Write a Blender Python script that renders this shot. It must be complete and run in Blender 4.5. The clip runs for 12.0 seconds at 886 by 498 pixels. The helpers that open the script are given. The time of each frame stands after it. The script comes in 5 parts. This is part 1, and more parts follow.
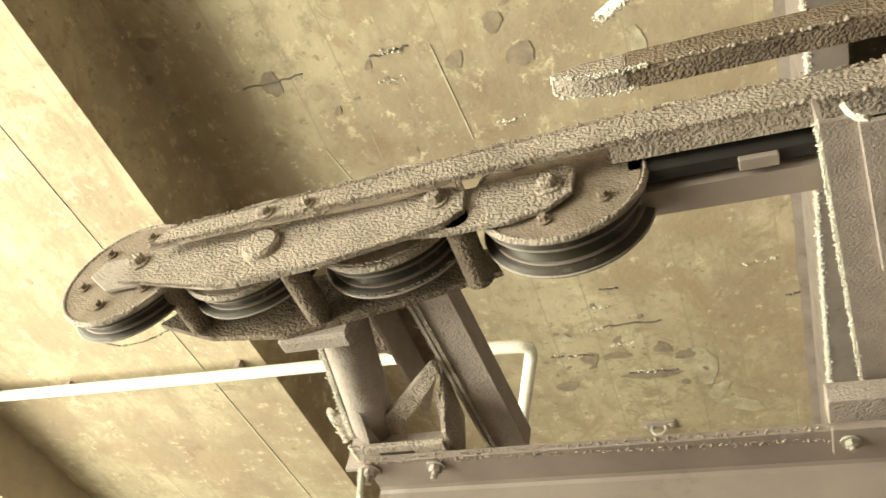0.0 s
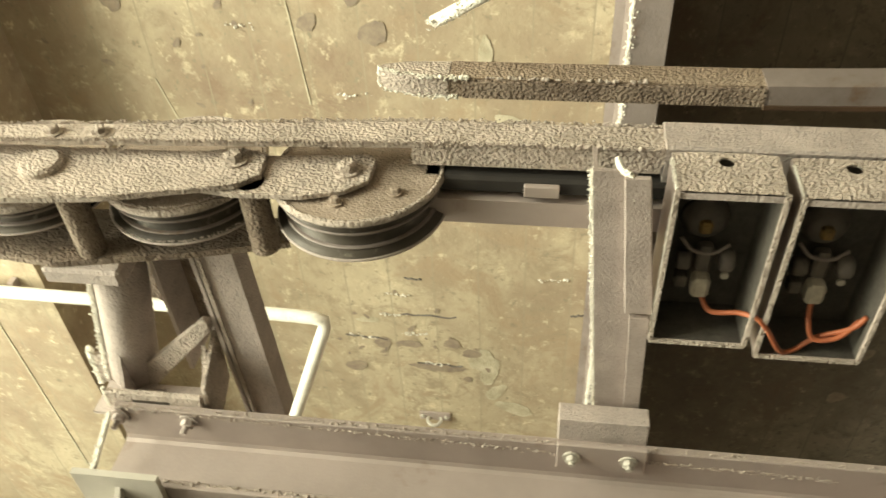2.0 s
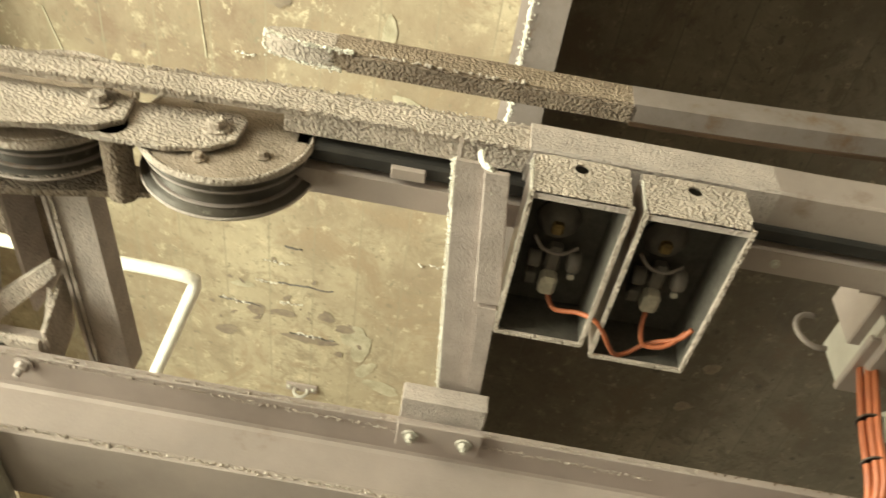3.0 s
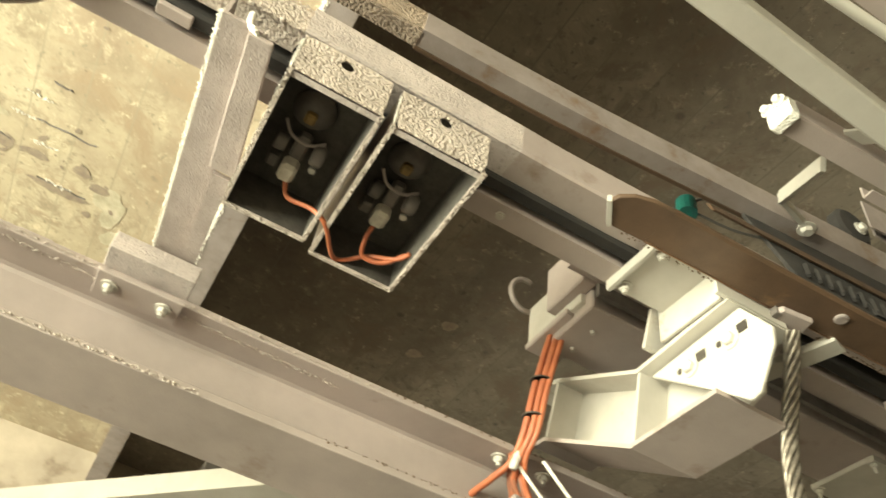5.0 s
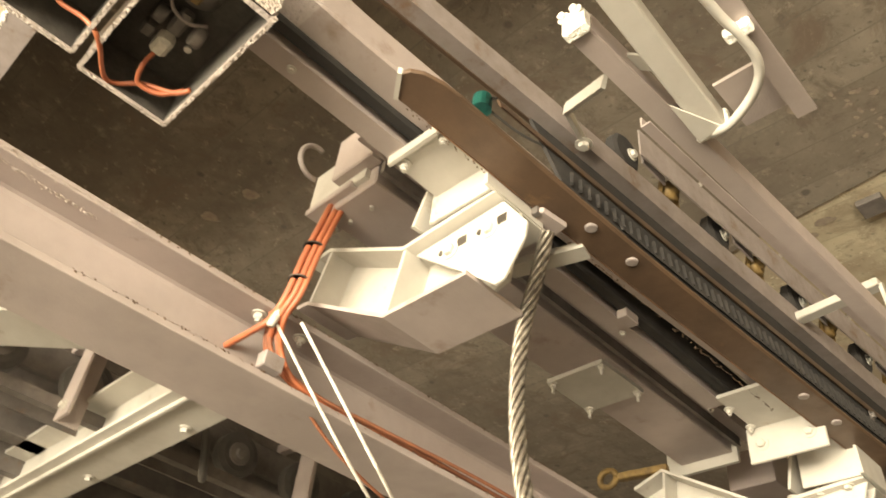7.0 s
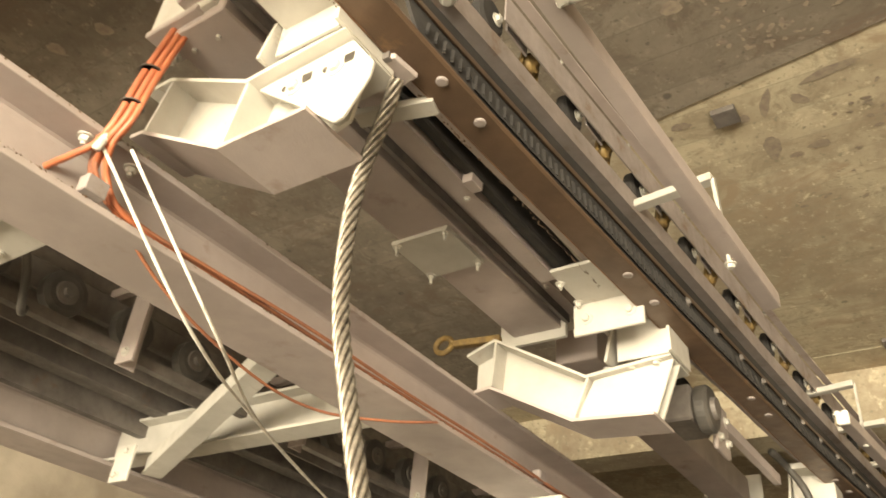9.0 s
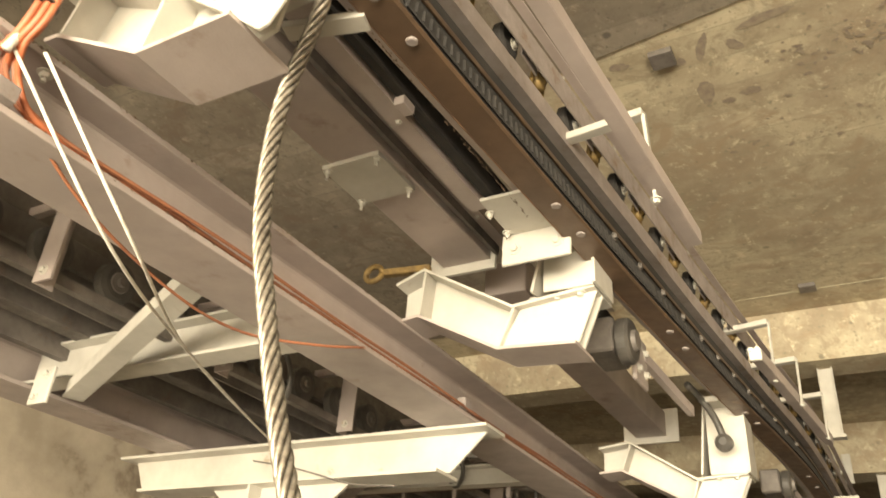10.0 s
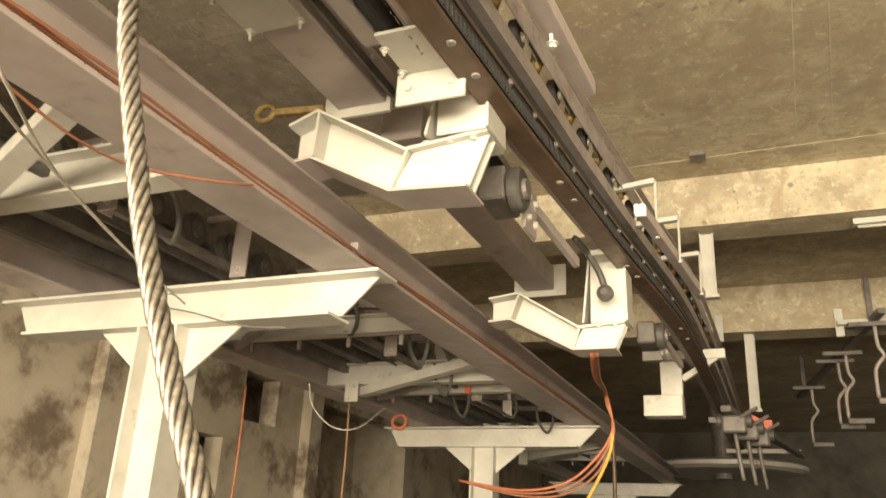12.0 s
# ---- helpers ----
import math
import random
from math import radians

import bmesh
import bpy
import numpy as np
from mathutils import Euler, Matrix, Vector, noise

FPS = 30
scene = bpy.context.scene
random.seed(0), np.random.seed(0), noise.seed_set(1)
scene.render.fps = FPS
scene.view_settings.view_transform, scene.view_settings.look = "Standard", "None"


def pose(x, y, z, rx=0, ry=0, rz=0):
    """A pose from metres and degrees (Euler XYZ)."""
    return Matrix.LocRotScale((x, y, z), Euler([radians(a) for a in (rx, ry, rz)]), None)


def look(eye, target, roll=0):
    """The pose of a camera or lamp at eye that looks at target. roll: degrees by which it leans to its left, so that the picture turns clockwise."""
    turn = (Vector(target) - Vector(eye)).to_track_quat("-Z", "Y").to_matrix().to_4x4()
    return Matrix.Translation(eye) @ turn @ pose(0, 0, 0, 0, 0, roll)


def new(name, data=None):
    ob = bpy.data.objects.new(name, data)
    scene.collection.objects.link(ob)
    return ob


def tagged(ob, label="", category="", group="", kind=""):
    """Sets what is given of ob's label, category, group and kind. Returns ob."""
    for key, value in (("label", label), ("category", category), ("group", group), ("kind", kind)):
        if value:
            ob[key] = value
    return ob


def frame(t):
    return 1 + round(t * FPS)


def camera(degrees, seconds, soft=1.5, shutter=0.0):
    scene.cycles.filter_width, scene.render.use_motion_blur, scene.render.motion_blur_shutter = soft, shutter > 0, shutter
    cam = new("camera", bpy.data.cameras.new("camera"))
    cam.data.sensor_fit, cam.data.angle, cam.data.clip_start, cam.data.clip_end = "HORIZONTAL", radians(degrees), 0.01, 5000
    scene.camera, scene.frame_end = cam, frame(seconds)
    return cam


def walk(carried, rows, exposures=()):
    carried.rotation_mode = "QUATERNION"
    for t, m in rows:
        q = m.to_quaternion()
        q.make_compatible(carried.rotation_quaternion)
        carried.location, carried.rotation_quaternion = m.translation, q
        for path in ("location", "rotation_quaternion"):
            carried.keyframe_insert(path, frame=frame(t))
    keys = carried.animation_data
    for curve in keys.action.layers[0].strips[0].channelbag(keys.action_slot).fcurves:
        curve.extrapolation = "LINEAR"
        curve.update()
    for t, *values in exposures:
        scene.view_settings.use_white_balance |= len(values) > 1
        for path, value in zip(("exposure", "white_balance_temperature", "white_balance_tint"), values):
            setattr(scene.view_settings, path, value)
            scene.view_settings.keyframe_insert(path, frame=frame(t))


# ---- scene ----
cam = camera(58.2, 12.0, shutter=0.5)
PATH = [
    (0, (-0.017, -0.26, 1.793), (-1.219, -0.923, 3.247), 12.6),
    (0.5, (-0.024, -0.244, 1.791), (-1.257, -0.824, 3.255), 12.1),
    (1, (-0.019, -0.22, 1.789), (-1.284, -0.702, 3.262), 11.8),
    (1.5, (-0.01, -0.194, 1.79), (-1.3, -0.57, 3.271), 11.4),
    (2, (0.002, -0.167, 1.788), (-1.328, -0.421, 3.26), 11.2),
    (2.5, (0.017, -0.133, 1.789), (-1.327, -0.267, 3.265), 10.7),
    (2.7, (0.02, -0.117, 1.784), (-1.329, -0.191, 3.259), 10.2),
    (4.3, (-0.004, 0.016, 1.73), (-1.325, 0.343, 3.195), 11.1),
    (4.5, (0.002, 0.027, 1.726), (-1.309, 0.415, 3.186), 10.9),
    (5, (0.007, 0.052, 1.716), (-1.285, 0.585, 3.147), 10.4),
    (5.5, (0.016, 0.078, 1.706), (-1.249, 0.725, 3.114), 9.6),
    (6, (0.031, 0.102, 1.687), (-1.199, 0.88, 3.06), 8.7),
    (6.5, (0.035, 0.129, 1.679), (-1.158, 1.02, 3.015), 8.0),
    (7, (0.044, 0.158, 1.671), (-1.107, 1.166, 2.959), 7.2),
    (7.2, (0.049, 0.178, 1.67), (-1.1, 1.212, 2.938), 7.4),
    (9, (0.064, 0.274, 1.617), (-0.936, 1.619, 2.709), 5.6),
    (9.5, (0.076, 0.296, 1.596), (-0.874, 1.715, 2.638), 5.2),
    (10, (0.078, 0.316, 1.578), (-0.823, 1.809, 2.556), 4.5),
    (10.5, (0.09, 0.329, 1.556), (-0.764, 1.896, 2.459), 4.0),
    (11, (0.106, 0.349, 1.537), (-0.708, 1.976, 2.368), 3.4),
    (11.5, (0.114, 0.37, 1.522), (-0.667, 2.044, 2.29), 3.1),
    (12, (0.109, 0.386, 1.496), (-0.627, 2.111, 2.19), 2.9),
]
walk(cam, [(t, look(eye, target, roll)) for t, eye, target, roll in PATH],
     [(0, -0.25, 7600, -1), (2.7, 0.08, 7500, -3), (4.5, 0.45, 7400, -4), (5.5, 0.78, 7400, -3), (7, 0.93, 7900, 9), (9.5, 1.1, 8000, 8), (12, 1.06, 8200, 8)])

# ---- light ----
world = bpy.data.worlds.new("world")
scene.world = world
world.use_nodes = True
wn = world.node_tree.nodes
sky = wn.new("ShaderNodeTexSky")
sky.sky_type, sky.sun_disc = "NISHITA", False
sky.sun_elevation, sky.sun_rotation = radians(28), radians(200)
world.node_tree.links.new(sky.outputs[0], wn["Background"].inputs[0])
wn["Background"].inputs[1].default_value = 0.08

sun_data = bpy.data.lights.new("sun", "SUN")
sun_data.energy, sun_data.angle, sun_data.color = 2.0, radians(3), (1.0, 0.95, 0.86)
sun = new("sun", sun_data)
sun.matrix_world = look((6, -20, 14), (0, -8, 0))

# snow-lit daylight that comes in at the open end of the hall
def daylight(name, eye, target, sx, sy, power, col=(1.0, 0.97, 0.88)):
    d = bpy.data.lights.new(name, "AREA")
    d.shape, d.size, d.size_y, d.energy, d.color = "RECTANGLE", sx, sy, power, col
    ob = new(name, d)
    ob.matrix_world = look(eye, target)
    return ob

daylight("portal_daylight", (1.0, -6.6, 1.9), (0.4, 0, 3.2), 9.0, 3.2, 1850)

# ---- materials ----
def mat(name, col, rough=0.6, metal=0.0, col2=None, scale=6.0, bump=0.15, bump_scale=60.0, bump_dist=0.004,
        stain=None, stain_scale=2.0, stain_lo=0.55, stain_hi=0.75, spread=(0.35, 0.65), vary=0.0):
    m = bpy.data.materials.new(name)
    m.use_nodes = True
    nt = m.node_tree
    n, l = nt.nodes, nt.links
    b = n["Principled BSDF"]
    b.inputs["Roughness"].default_value, b.inputs["Metallic"].default_value = rough, metal
    geo = n.new("ShaderNodeNewGeometry")

    def noise_at(sc, detail=6.0, rgh=0.6):
        t = n.new("ShaderNodeTexNoise")
        t.inputs["Scale"].default_value, t.inputs["Detail"].default_value, t.inputs["Roughness"].default_value = sc, detail, rgh
        l.new(geo.outputs["Position"], t.inputs["Vector"])
        return t.outputs["Fac"]

    def mix(fac, a, c):
        x = n.new("ShaderNodeMix")
        x.data_type = "RGBA"
        l.new(fac, x.inputs["Factor"])
        for i, v in ((6, a), (7, c)):
            if isinstance(v, tuple):
                x.inputs[i].default_value = (*v, 1)
            else:
                l.new(v, x.inputs[i])
        return x.outputs[2]

    def ramp(fac, lo, hi):
        r = n.new("ShaderNodeMapRange")
        r.inputs["From Min"].default_value, r.inputs["From Max"].default_value = lo, hi
        l.new(fac, r.inputs["Value"])
        return r.outputs["Result"]

    out = mix(ramp(noise_at(scale), *spread), col, col2 or tuple(c * 0.8 for c in col))
    if stain:
        out = mix(ramp(noise_at(stain_scale, 9, 0.68), stain_lo, stain_hi), out, stain)
    if vary:
        info = n.new("ShaderNodeObjectInfo")
        hsv = n.new("ShaderNodeHueSaturation")
        l.new(ramp_vary(n, l, info.outputs["Random"], vary), hsv.inputs["Value"])
        l.new(out, hsv.inputs["Color"])
        out = hsv.outputs["Color"]
    l.new(out, b.inputs["Base Color"])
    rr = ramp(noise_at(scale * 4), 0.2, 0.8)
    mr = n.new("ShaderNodeMapRange")
    mr.inputs["To Min"].default_value, mr.inputs["To Max"].default_value = max(rough - 0.12, 0.05), min(rough + 0.12, 1)
    l.new(rr, mr.inputs["Value"])
    l.new(mr.outputs["Result"], b.inputs["Roughness"])
    if bump:
        bp = n.new("ShaderNodeBump")
        bp.inputs["Strength"].default_value, bp.inputs["Distance"].default_value = bump, bump_dist
        l.new(noise_at(bump_scale, 4, 0.55), bp.inputs["Height"])
        l.new(bp.outputs["Normal"], b.inputs["Normal"])
    return m


def ramp_vary(n, l, fac, amount):
    r = n.new("ShaderNodeMapRange")
    r.inputs["To Min"].default_value, r.inputs["To Max"].default_value = 1 - amount, 1 + amount
    l.new(fac, r.inputs["Value"])
    return r.outputs["Result"]


def rimed(name, col, col2, cell=115.0, depth=0.0042):
    """Steel under a crust of rime: small rounded grains of two sizes."""
    m = mat(name, col, 0.85, 0.0, col2, 14.0, 0.0)
    n, l = m.node_tree.nodes, m.node_tree.links
    geo = n.new("ShaderNodeNewGeometry")
    height = None
    for sc, w in ((cell, 1.15), (cell * 2.3, 0.5)):
        v = n.new("ShaderNodeTexVoronoi")
        v.feature = "SMOOTH_F1"
        v.inputs["Scale"].default_value, v.inputs["Smoothness"].default_value = sc, 0.8
        l.new(geo.outputs["Position"], v.inputs["Vector"])
        mu = n.new("ShaderNodeMath")
        mu.operation = "MULTIPLY_ADD"
        mu.inputs[1].default_value = -w
        l.new(v.outputs["Distance"], mu.inputs[0])
        if height:
            l.new(height, mu.inputs[2])
        height = mu.outputs[0]
    gr = n.new("ShaderNodeTexNoise")
    gr.inputs["Scale"].default_value, gr.inputs["Detail"].default_value, gr.inputs["Roughness"].default_value = cell * 1.1, 3.0, 0.65
    l.new(geo.outputs["Position"], gr.inputs["Vector"])
    mg = n.new("ShaderNodeMath")
    mg.operation = "MULTIPLY_ADD"
    mg.inputs[1].default_value = 0.45
    l.new(gr.outputs["Fac"], mg.inputs[0])
    l.new(height, mg.inputs[2])
    height = mg.outputs[0]
    b = n["Principled BSDF"]
    prev = b.inputs["Base Color"].links[0].from_socket
    # crests paler with frost, hollows darker: the grain's shading put into colour
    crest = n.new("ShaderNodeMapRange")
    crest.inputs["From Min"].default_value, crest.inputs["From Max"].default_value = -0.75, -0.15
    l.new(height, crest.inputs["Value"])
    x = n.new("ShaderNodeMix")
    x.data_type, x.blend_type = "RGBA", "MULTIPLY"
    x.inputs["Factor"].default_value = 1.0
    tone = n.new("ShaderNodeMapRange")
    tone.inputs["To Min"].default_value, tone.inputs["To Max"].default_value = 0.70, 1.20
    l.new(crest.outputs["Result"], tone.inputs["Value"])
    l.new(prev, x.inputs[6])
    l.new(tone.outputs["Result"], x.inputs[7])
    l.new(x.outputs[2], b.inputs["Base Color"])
    bp = n.new("ShaderNodeBump")
    bp.inputs["Strength"].default_value, bp.inputs["Distance"].default_value = 1.0, depth
    l.new(height, bp.inputs["Height"])
    l.new(bp.outputs["Normal"], n["Principled BSDF"].inputs["Normal"])
    return m


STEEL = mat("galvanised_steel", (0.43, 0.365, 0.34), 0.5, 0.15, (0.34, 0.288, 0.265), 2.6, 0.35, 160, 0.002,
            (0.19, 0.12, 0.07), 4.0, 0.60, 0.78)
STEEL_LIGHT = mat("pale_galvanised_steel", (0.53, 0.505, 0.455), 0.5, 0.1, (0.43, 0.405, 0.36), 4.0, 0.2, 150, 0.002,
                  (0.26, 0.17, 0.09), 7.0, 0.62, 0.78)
STEEL_DARK = mat("dark_steel", (0.18, 0.158, 0.143), 0.55, 0.2, (0.11, 0.096, 0.086), 9.0, 0.3, 120, 0.003,
                 (0.16, 0.09, 0.05), 10.0, 0.6, 0.8)
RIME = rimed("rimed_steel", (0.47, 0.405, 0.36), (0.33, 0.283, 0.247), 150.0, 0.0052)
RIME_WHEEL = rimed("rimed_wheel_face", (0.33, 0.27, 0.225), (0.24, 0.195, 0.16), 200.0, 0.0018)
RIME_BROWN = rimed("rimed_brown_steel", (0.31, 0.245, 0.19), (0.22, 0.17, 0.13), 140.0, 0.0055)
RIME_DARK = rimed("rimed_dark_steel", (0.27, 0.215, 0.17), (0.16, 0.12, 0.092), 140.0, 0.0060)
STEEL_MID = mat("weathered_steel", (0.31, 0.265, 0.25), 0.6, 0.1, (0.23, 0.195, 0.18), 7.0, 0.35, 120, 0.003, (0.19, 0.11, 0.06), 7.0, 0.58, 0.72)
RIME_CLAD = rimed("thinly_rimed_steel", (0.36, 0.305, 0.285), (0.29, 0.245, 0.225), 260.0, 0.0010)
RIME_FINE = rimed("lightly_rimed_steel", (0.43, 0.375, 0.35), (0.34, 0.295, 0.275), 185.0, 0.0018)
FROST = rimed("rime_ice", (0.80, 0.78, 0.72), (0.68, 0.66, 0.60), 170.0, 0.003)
GRAIN = mat("rime_grains", (0.82, 0.80, 0.74), 0.9, 0.0, (0.72, 0.69, 0.62), 90.0, 0.0)
GRAIN_DULL = mat("dull_rime_grains", (0.50, 0.435, 0.39), 0.9, 0.0, (0.40, 0.345, 0.305), 90.0, 0.0)
RUBBER = mat("black_rubber", (0.055, 0.05, 0.045), 0.5, 0.0, (0.085, 0.076, 0.067), 14.0, 0.3, 160, 0.002)
# worn sheave metal, and the dark of slots and holes that are not cut
GROOVE_HOLE = mat("worn_sheave_metal_hole_shade", (0.085, 0.072, 0.058), 0.5, 0.25, (0.045, 0.038, 0.032), 7.0, 0.3, 80, 0.002,
             (0.34, 0.31, 0.26), 16.0, 0.60, 0.74)
RUST = mat("rust_brown_rail_steel", (0.138, 0.084, 0.052), 0.48, 0.25, (0.088, 0.056, 0.037), 5.0, 0.35, 130, 0.002,
           (0.30, 0.17, 0.08), 8.0, 0.62, 0.78)
RUST_LIGHT = mat("bright_rust", (0.30, 0.16, 0.085), 0.6, 0.1, (0.20, 0.115, 0.07), 9.0, 0.3, 120, 0.002, (0.12, 0.07, 0.045), 12.0, 0.5, 0.7)
ORANGE = mat("orange_cable_sheath", (0.44, 0.135, 0.06), 0.45, 0.0, (0.34, 0.10, 0.05), 20.0, 0.0)
BAND = mat("greasy_black_rubber", (0.020, 0.018, 0.017), 0.9, 0.0, (0.034, 0.030, 0.027), 14.0, 0.3, 160, 0.002)
CABLE_BROWN = mat("faded_cable_sheath", (0.30, 0.115, 0.06), 0.5, 0.0, (0.22, 0.085, 0.05), 14.0, 0.0)
STAIN = mat("damp_stain", (0.22, 0.175, 0.14), 0.8, 0.0, (0.31, 0.255, 0.19), 24.0, 0.3, 60, 0.003)
YELLOW = mat("yellow_cable_sheath", (0.60, 0.36, 0.06), 0.5, 0.0, (0.45, 0.27, 0.05), 20.0, 0.0)
WIRE = mat("pale_cable_sheath", (0.72, 0.67, 0.60), 0.5, 0.0, (0.45, 0.41, 0.36), 30.0, 0.0)
ROPE = mat("steel_rope_wire", (0.29, 0.26, 0.215), 0.42, 0.6, (0.13, 0.11, 0.09), 60.0, 0.3, 500, 0.001)
PLASTIC = mat("pale_plastic", (0.62, 0.58, 0.50), 0.4, 0.0, (0.48, 0.44, 0.38), 60.0, 0.2, 200, 0.001)
TEAL = mat("teal_plastic", (0.02, 0.20, 0.17), 0.4, 0.0, (0.03, 0.13, 0.12), 30.0, 0.0)
RED = mat("red_plastic", (0.70, 0.16, 0.08), 0.5, 0.0, (0.60, 0.13, 0.07), 30.0, 0.0)
BRASS = mat("yellow_brass", (0.26, 0.17, 0.06), 0.6, 0.3, (0.14, 0.09, 0.04), 30.0, 0.2, 120, 0.002)
# box interior colour with the shade inside the open box put into it
BOX_SHADE = mat("shaded_box_lining", (0.085, 0.078, 0.066), 0.8, 0.0, (0.06, 0.052, 0.046), 30.0, 0.3, 90, 0.003)
SNOW = mat("snow", (0.86, 0.86, 0.84), 0.8, 0.0, (0.80, 0.80, 0.79), 1.5, 0.3, 12, 0.03)
FLOOR_MAT = mat("dusty_concrete_floor", (0.19, 0.175, 0.15), 0.8, 0.0, (0.13, 0.12, 0.10), 1.5, 0.3, 40, 0.004,
                (0.08, 0.07, 0.06), 0.9, 0.56, 0.7)
WALL_MAT = mat("stained_plaster", (0.50, 0.43, 0.34), 0.85, 0.0, (0.34, 0.285, 0.22), 1.6, 0.4, 50, 0.006,
               (0.17, 0.125, 0.09), 0.8, 0.52, 0.62)


def concrete(name, base, dark, stain):
    """Board-marked slab concrete: plank lines, blotches, pits and pale lime."""
    m = mat(name, base, 0.82, 0.0, dark, 2.2, 0.5, 30, 0.006, stain, 0.75, 0.46, 0.68)
    n, l = m.node_tree.nodes, m.node_tree.links
    b = n["Principled BSDF"]
    geo = n.new("ShaderNodeNewGeometry")
    prev = b.inputs["Base Color"].links[0].from_socket

    def tex(kind, sc, **kw):
        t = n.new(kind)
        t.inputs["Scale"].default_value = sc
        for k, v in kw.items():
            t.inputs[k].default_value = v
        l.new(geo.outputs["Position"], t.inputs["Vector"])
        return t

    def layer(fac, lo, hi, colour):
        nonlocal prev
        r = n.new("ShaderNodeMapRange")
        r.inputs["From Min"].default_value, r.inputs["From Max"].default_value = lo, hi
        l.new(fac, r.inputs["Value"])
        x = n.new("ShaderNodeMix")
        x.data_type = "RGBA"
        l.new(r.outputs["Result"], x.inputs["Factor"])
        l.new(prev, x.inputs[6])
        x.inputs[7].default_value = (*colour, 1)
        prev = x.outputs[2]

    layer(tex("ShaderNodeTexNoise", 4.0, Detail=12.0, Roughness=0.78, Distortion=0.6).outputs["Fac"], 0.50, 0.60, tuple(c * 0.60 for c in (base[0], base[1] * 0.94, base[2] * 0.92)))
    layer(tex("ShaderNodeTexNoise", 7.0, Detail=8.0, Roughness=0.7).outputs["Fac"], 0.58, 0.72, tuple(min(c * 1.22, 0.7) for c in base))
    layer(tex("ShaderNodeTexNoise", 26.0, Detail=3.0).outputs["Fac"], 0.63, 0.70, tuple(c * 0.5 for c in base))
    layer(tex("ShaderNodeTexVoronoi", 2.6, Randomness=1.0).outputs["Distance"], 0.085, 0.05, tuple(c * 0.42 for c in base))
    layer(tex("ShaderNodeTexNoise", 3.1, Detail=10.0, Roughness=0.75).outputs["Fac"], 0.68, 0.78, (0.66, 0.63, 0.54))
    layer(tex("ShaderNodeTexNoise", 1.7, Detail=9.0, Roughness=0.72, Distortion=1.2).outputs["Fac"], 0.53, 0.63, (base[0] * 0.66, base[1] * 0.58, base[2] * 0.55))
    layer(tex("ShaderNodeTexNoise", 11.0, Detail=10.0, Roughness=0.8).outputs["Fac"], 0.57, 0.64, tuple(min(c * 1.25, 0.72) for c in base))
    layer(tex("ShaderNodeTexNoise", 16.0, Detail=6.0, Roughness=0.75).outputs["Fac"], 0.66, 0.71, (base[0] * 0.42, base[1] * 0.36, base[2] * 0.34))
    sep = n.new("ShaderNodeSeparateXYZ")
    l.new(geo.outputs["Position"], sep.inputs[0])
    wob = tex("ShaderNodeTexNoise", 1.3, Detail=2.0)
    ad = n.new("ShaderNodeMath")
    ad.operation = "MULTIPLY_ADD"
    ad.inputs[1].default_value = 0.02
    l.new(wob.outputs["Fac"], ad.inputs[0])
    l.new(sep.outputs["Y"], ad.inputs[2])
    pp = n.new("ShaderNodeMath")
    pp.operation = "PINGPONG"
    pp.inputs[1].default_value = 0.13
    l.new(ad.outputs[0], pp.inputs[0])
    layer(pp.outputs[0], 0.006, 0.001, tuple(c * 0.62 for c in base))
    fl = n.new("ShaderNodeMath")
    fl.operation = "SNAP"
    fl.inputs[1].default_value = 0.26
    l.new(ad.outputs[0], fl.inputs[0])
    wnz = n.new("ShaderNodeTexWhiteNoise")
    wnz.noise_dimensions = "1D"
    l.new(fl.outputs[0], wnz.inputs["W"])
    layer(wnz.outputs["Value"], 0.35, 2.6, (base[0] * 0.5, base[1] * 0.46, base[2] * 0.44))
    l.new(prev, b.inputs["Base Color"])
    return m


LIME = mat("pale_lime_seam", (0.56, 0.52, 0.40), 0.9, 0.0, (0.36, 0.32, 0.23), 9.0, 0.6, 60, 0.006)
# far wall plaster with the weak light of that end put into its colour
FAR_WALL_DIM = mat("dimmed_far_plaster", (0.13, 0.115, 0.095), 0.85, 0.0, (0.075, 0.065, 0.055), 1.3, 0.3, 40, 0.004)
CONCRETE = concrete("board_marked_concrete", (0.54, 0.475, 0.345), (0.41, 0.345, 0.245), (0.25, 0.18, 0.13))
# darker bay concrete; part of its darkness is the joist's shade
CONCRETE_SHADED = concrete("darker_shaded_concrete", (0.255, 0.218, 0.172), (0.185, 0.156, 0.122), (0.12, 0.095, 0.075))

# ---- building helpers ----
def thing(name, base, label, category, group="", kind=""):
    ob = new(name)
    ob.empty_display_size = 0.05
    ob.location = base
    return tagged(ob, label, category, group, kind)


def origin_of(ob):
    p = Vector((0, 0, 0))
    while ob:
        p += ob.location
        ob = ob.parent
    return p


def mesh_of(name, bm, material, smooth=False, bevel=0.0):
    if bevel:
        bmesh.ops.bevel(bm, geom=list(bm.edges), offset=bevel, segments=1, affect="EDGES", clamp_overlap=True)
    bmesh.ops.recalc_face_normals(bm, faces=bm.faces)
    me = bpy.data.meshes.new(name)
    bm.to_mesh(me)
    bm.free()
    me.materials.append(material)
    if smooth:
        for p in me.polygons:
            p.use_smooth = True
    return me


def part(name, bm, material, parent, label="", smooth=False, bevel=0.0):
    """A bmesh in world coordinates becomes one mesh under a thing or a part."""
    me = mesh_of(name, bm, material, smooth, bevel)
    me.transform(Matrix.Translation(-origin_of(parent)))
    ob = new(name, me)
    ob.parent = parent
    return tagged(ob, label) if label else ob


